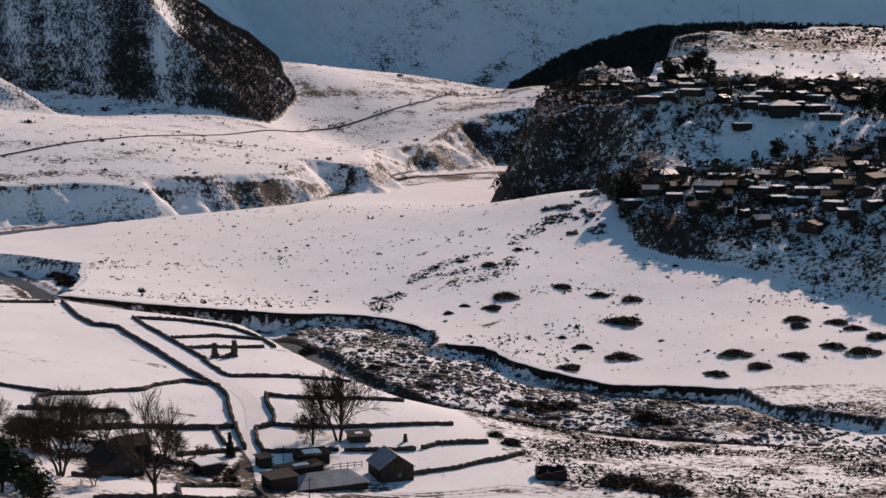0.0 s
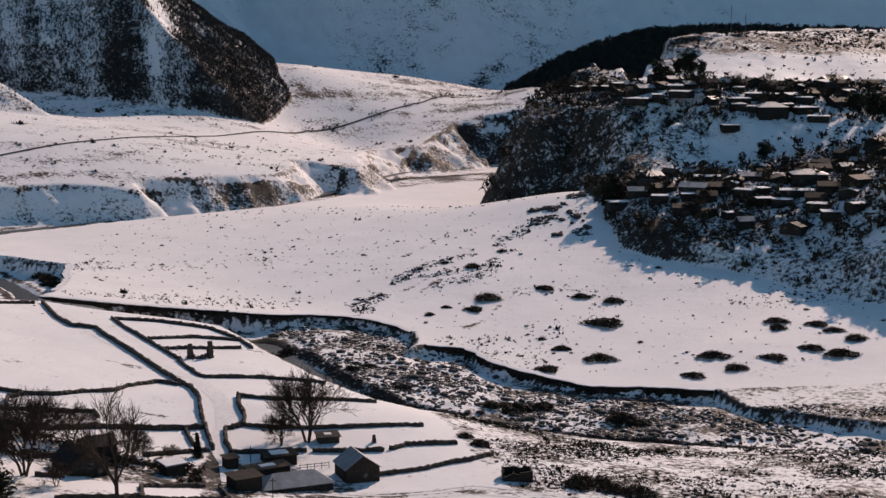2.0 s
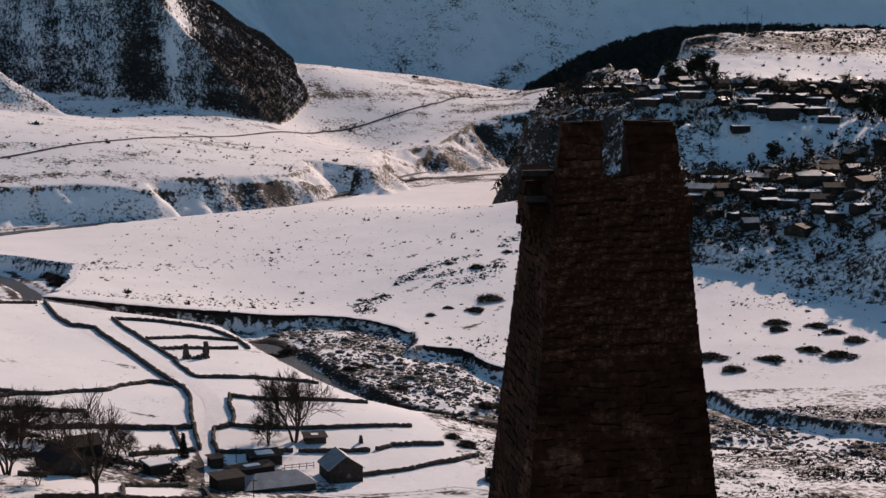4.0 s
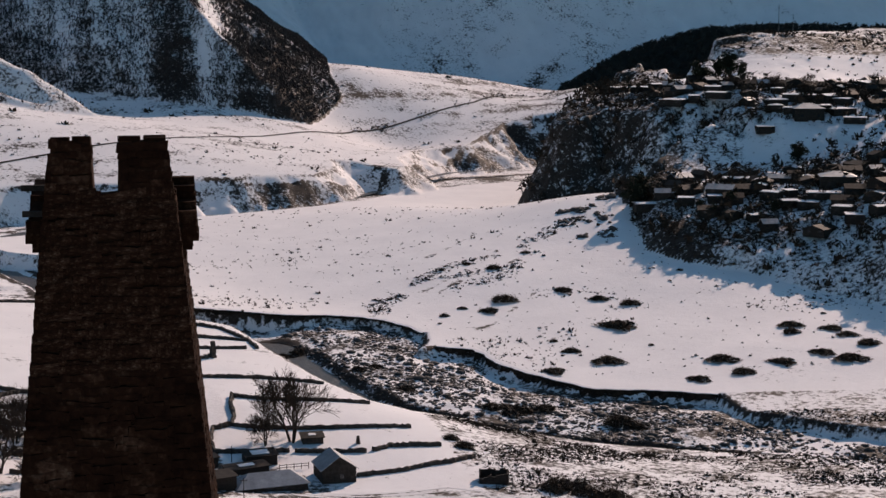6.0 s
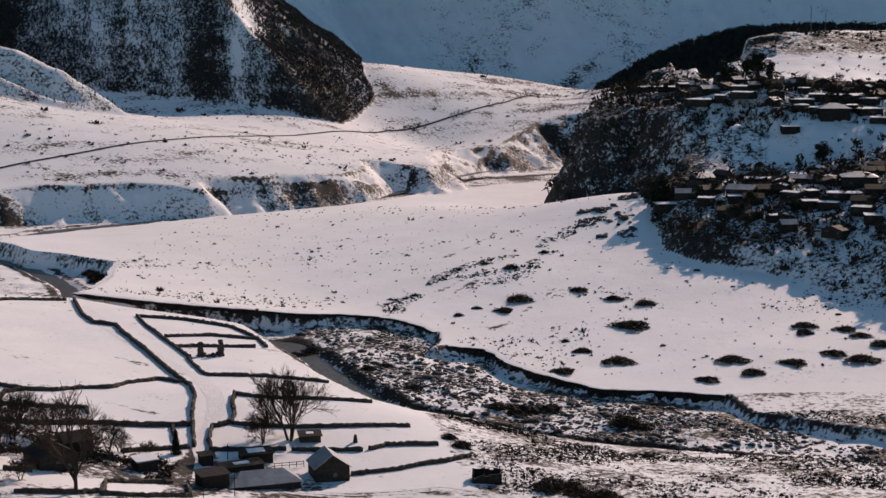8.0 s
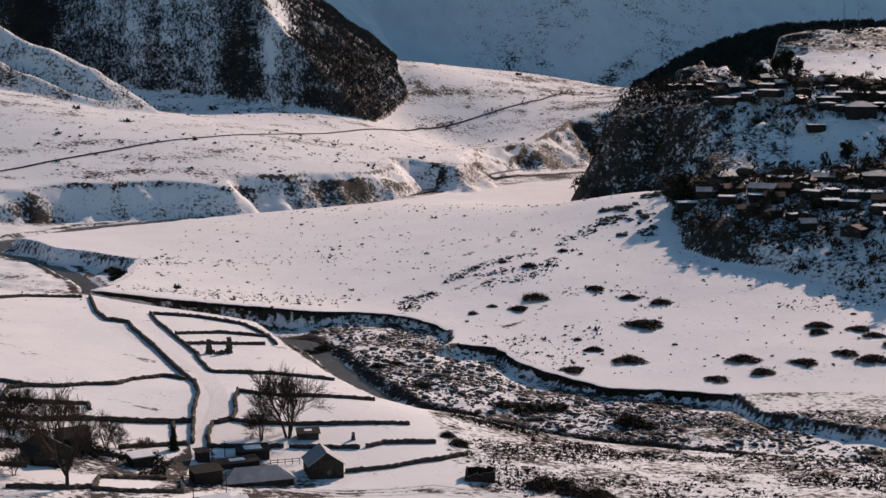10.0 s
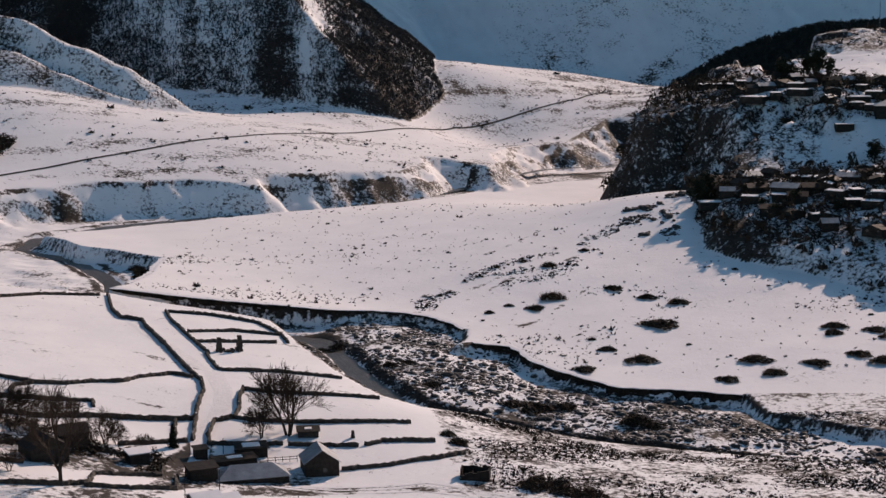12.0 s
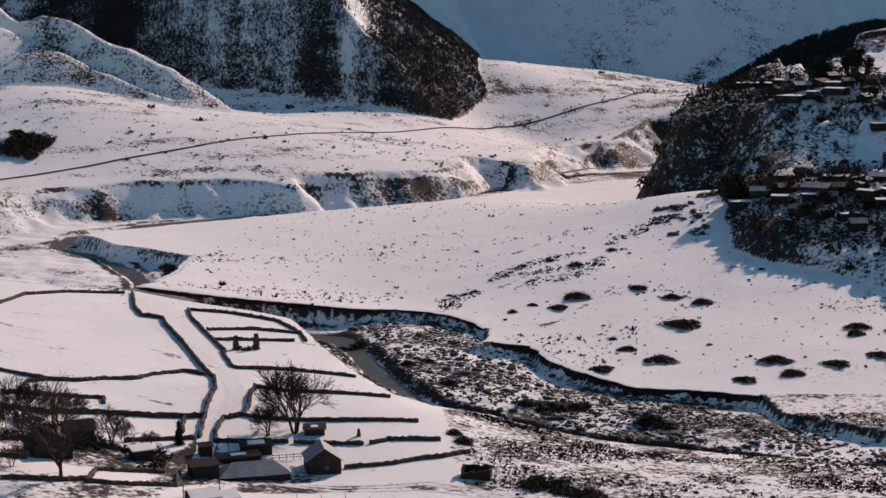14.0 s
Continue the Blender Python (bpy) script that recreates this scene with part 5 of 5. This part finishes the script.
# ---- masts on the hill top ----
for x, y, h in ((174, 1046, 17), (182, 1042, 12)):
    mast = thing("radio_mast", x, y, ground_at(x, y), 0, "slender grey radio mast on the hill top", "mast", "radio masts")
    for k in range(3):
        a = 2.094 * k
        leg = Shape()
        leg.tube((math.cos(a) * 0.45, math.sin(a) * 0.45, -0.3), (math.cos(a) * 0.2, math.sin(a) * 0.2, h), 0.09, 0.07, 4)
        leg.part("leg", mat_metal, mast)
    br = Shape()
    for k in range(int(h / 1.2)):
        a, b = 2.094 * (k % 3), 2.094 * ((k + 1) % 3)
        q, q2 = 0.45 - 0.25 * k * 1.2 / h, 0.45 - 0.25 * (k + 1) * 1.2 / h
        br.tube((math.cos(a) * q, math.sin(a) * q, k * 1.2), (math.cos(b) * q2, math.sin(b) * q2, k * 1.2 + 1.2), 0.04, 0.04, 3)
    br.part("bracing", mat_metal, mast)
# dark trees beside the gorge's near end
x, y, z, far_, bed_, top_, back_, wood_, rise_ = spots(500, -302, -274, 808, 838)
ok = fbm(x, y, 20, 2, 80) > -0.05
scatter("thicket", "tree", x[ok], y[ok], z[ok], rs.uniform(2, 4, ok.sum()), 1.0, mat_scrub, "dark thicket at the edge of the terrace", "thicket", 9)

# roadside shrubs on the far stretch of the road
x, y, z, far_, bed_, top_, back_, wood_, rise_ = spots(9000, -90, 60, 1090, 1260)
side = line_distance(x, y, [(-87, 1105), (-48, 1149), (-14, 1192), (6, 1238), (45, 1246)])
ok = (side > 1.0) & (side < 3.2) & (fbm(x, y, 14, 2, 95) > -0.02)
scatter("roadside_shrubs", "tree", x[ok], y[ok], z[ok], rs.uniform(0.8, 2.0, ok.sum()), 1.0, mat_scrub, "dark leafless shrubs along the road", "shrubs", 14)


# ---- undercut earth banks along the stream ----
def earth_bank(pts, height, label):
    """An overhanging lip of dark earth under the snow's edge."""
    line = np.array(resample(pts, 0.8))
    for _ in range(5):
        b0 = ground(line[:, 0], line[:, 1])[2]
        bx = ground(line[:, 0] + 0.5, line[:, 1])[2] - b0
        by = ground(line[:, 0], line[:, 1] + 0.5)[2] - b0
        g = np.stack([bx, by], 1) * 2
        g /= np.maximum(np.linalg.norm(g, axis=1), 0.2)[:, None]
        line = line - g * np.clip(b0 - 0.3, -2, 2)[:, None]
    g = np.stack([np.convolve(np.pad(g[:, k], 4, mode="edge"), np.ones(9) / 9, "valid") for k in (0, 1)], 1)
    line = np.stack([np.convolve(np.pad(line[:, k], 2, mode="edge"), np.ones(5) / 5, "valid") for k in (0, 1)], 1)
    g /= np.maximum(np.linalg.norm(g, axis=1), 0.2)[:, None]
    line = line + g * np.array([0.9 * noise.noise((x * 0.16, y * 0.16, 8)) + 0.4 * noise.noise((x * 0.5, y * 0.5, 9)) for x, y in line])[:, None]
    back = line - g * 2.0
    zt = ground(back[:, 0], back[:, 1])[0]
    zt = np.convolve(np.pad(zt, 3, mode="edge"), np.ones(7) / 7, "valid")
    verts, faces, mats = [], [], []
    n_ = len(line)
    for i in range(n_):
        (x, y), (ux, uy) = line[i], g[i]
        q = 0.3 + 1.2 * vnoise(np.array(x / 7), np.array(y / 7), 96) + rng.uniform(-0.12, 0.12)
        q *= min(1, 0.15 + i / 6, 0.15 + (n_ - 1 - i) / 6)
        lip = 0.9 + 0.5 * noise.noise((x * 0.3, y * 0.3, 5))
        for out, dz in ((-2.2, -0.06), (-0.5, 0.06), (lip, -0.10), (lip - 0.05, -0.30), (lip - 0.1 + rng.uniform(-0.2, 0.2), -0.3 - 0.6 * height * q), (lip + rng.uniform(-0.1, 0.5), -0.3 - height * q), (-0.6, -0.6 - height * q)):
            verts.append((x + ux * out, y + uy * out, zt[i] + dz))
    for i in range(n_ - 1):
        for k in range(6):
            faces.append((7 * i + k, 7 * i + k + 1, 7 * i + k + 8, 7 * i + k + 7))
            mats.append(0 if k < 3 else 1)
    return tagged(mesh_object("earth_bank", verts, faces, [mat_snow, mat_bank], face_mats=mats), label, "bank", kind="structure")


earth_bank([(90, 519), (69, 524.5), (52, 527), (32, 541.5), (17, 560), (13, 567.5), (-1, 567)], 3.4, "undercut bank of dark earth below the snowy fan")
earth_bank([(-5, 584), (-15, 594.5), (-29, 603), (-41, 602.5), (-55, 594), (-70, 590)], 0.9, "snow-edged earth bank beside the stream")
earth_bank([(-70, 590), (-100, 584), (-133, 581.5)], 1.7, "dark earth bank above the stream")
earth_bank([(-131.5, 596), (-134, 626), (-144, 672)], 0.7, "dark earth bank at the bend of the stream")
# ---- tower stones: each course laid stone by stone ----
blocks = []
for k in range(10):
    j = random.Random(k)
    v_ = [(x + j.uniform(-0.06, 0.06), y + j.uniform(-0.06, 0.06), z + j.uniform(-0.09, 0.09)) for x, y, z in
          ((-0.5, -0.5, -0.5), (0.5, -0.5, -0.5), (0.5, 0.5, -0.5), (-0.5, 0.5, -0.5), (-0.5, -0.5, 0.5), (0.5, -0.5, 0.5), (0.5, 0.5, 0.5), (-0.5, 0.5, 0.5), (0, -0.54, 0))]
    m_ = bpy.data.meshes.new("stone")
    m_.from_pydata(v_, [], [(0, 1, 8), (1, 5, 8), (5, 4, 8), (4, 0, 8), (3, 2, 1, 0), (4, 5, 6, 7), (1, 2, 6, 5), (2, 3, 7, 6), (3, 0, 4, 7)])
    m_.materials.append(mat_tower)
    blocks.append((v_, m_))
FACES_ = [(0, 1, 8), (1, 5, 8), (5, 4, 8), (4, 0, 8), (3, 2, 1, 0), (4, 5, 6, 7), (1, 2, 6, 5), (2, 3, 7, 6), (3, 0, 4, 7)]
joined = Shape()
single = 0
sr = random.Random(77)
for face in range(4):
    turn = Matrix.Rotation(math.pi / 2 * face, 4, "Z")
    z = 92.0
    while z < (TOP - 0.15 if face == 0 else CRENEL - 0.1 if face in (1, 3) else CRENEL - 0.5):
        course = sr.uniform(0.11, 0.24) if z > 104 else sr.uniform(0.3, 0.45)
        h = tower_half(z + course / 2)
        runs = [(-h, h)] if z <= CRENEL - 0.1 else [(-h, -h + 1.03), (h - 1.22, h)]
        for s_, stop in runs:
            while s_ < stop - 0.04:
                ln = sr.lognormvariate(-1.25, 0.45)
                ln = stop - s_ if stop - s_ - ln < 0.12 else ln
                mid = s_ + ln / 2
                size = (ln + sr.uniform(0.0, 0.03), 0.15 + sr.uniform(-0.015, 0.02), course + sr.uniform(0.0, 0.04))
                pos = Vector((mid, -h + 0.05, z + course / 2 - 91 + sr.uniform(-0.05, 0.05) + 0.16 * noise.noise((mid * 0.7, z * 0.5, face))))
                k = sr.randrange(10)
                m4 = turn @ Matrix.Translation(pos) @ pose(0, 0, 0, sr.uniform(-2, 2), sr.uniform(-9, 9), sr.uniform(-2, 2)) @ Matrix.Diagonal((*size, 1))
                if face == 0 and z > 111.6 and single < 300:
                    st = new("stone", blocks[k][1])
                    st.parent = tower
                    st.matrix_local = m4
                    single += 1
                else:
                    joined.solid([m4 @ Vector(q) for q in blocks[k][0]], FACES_)
                s_ += ln
        z += course
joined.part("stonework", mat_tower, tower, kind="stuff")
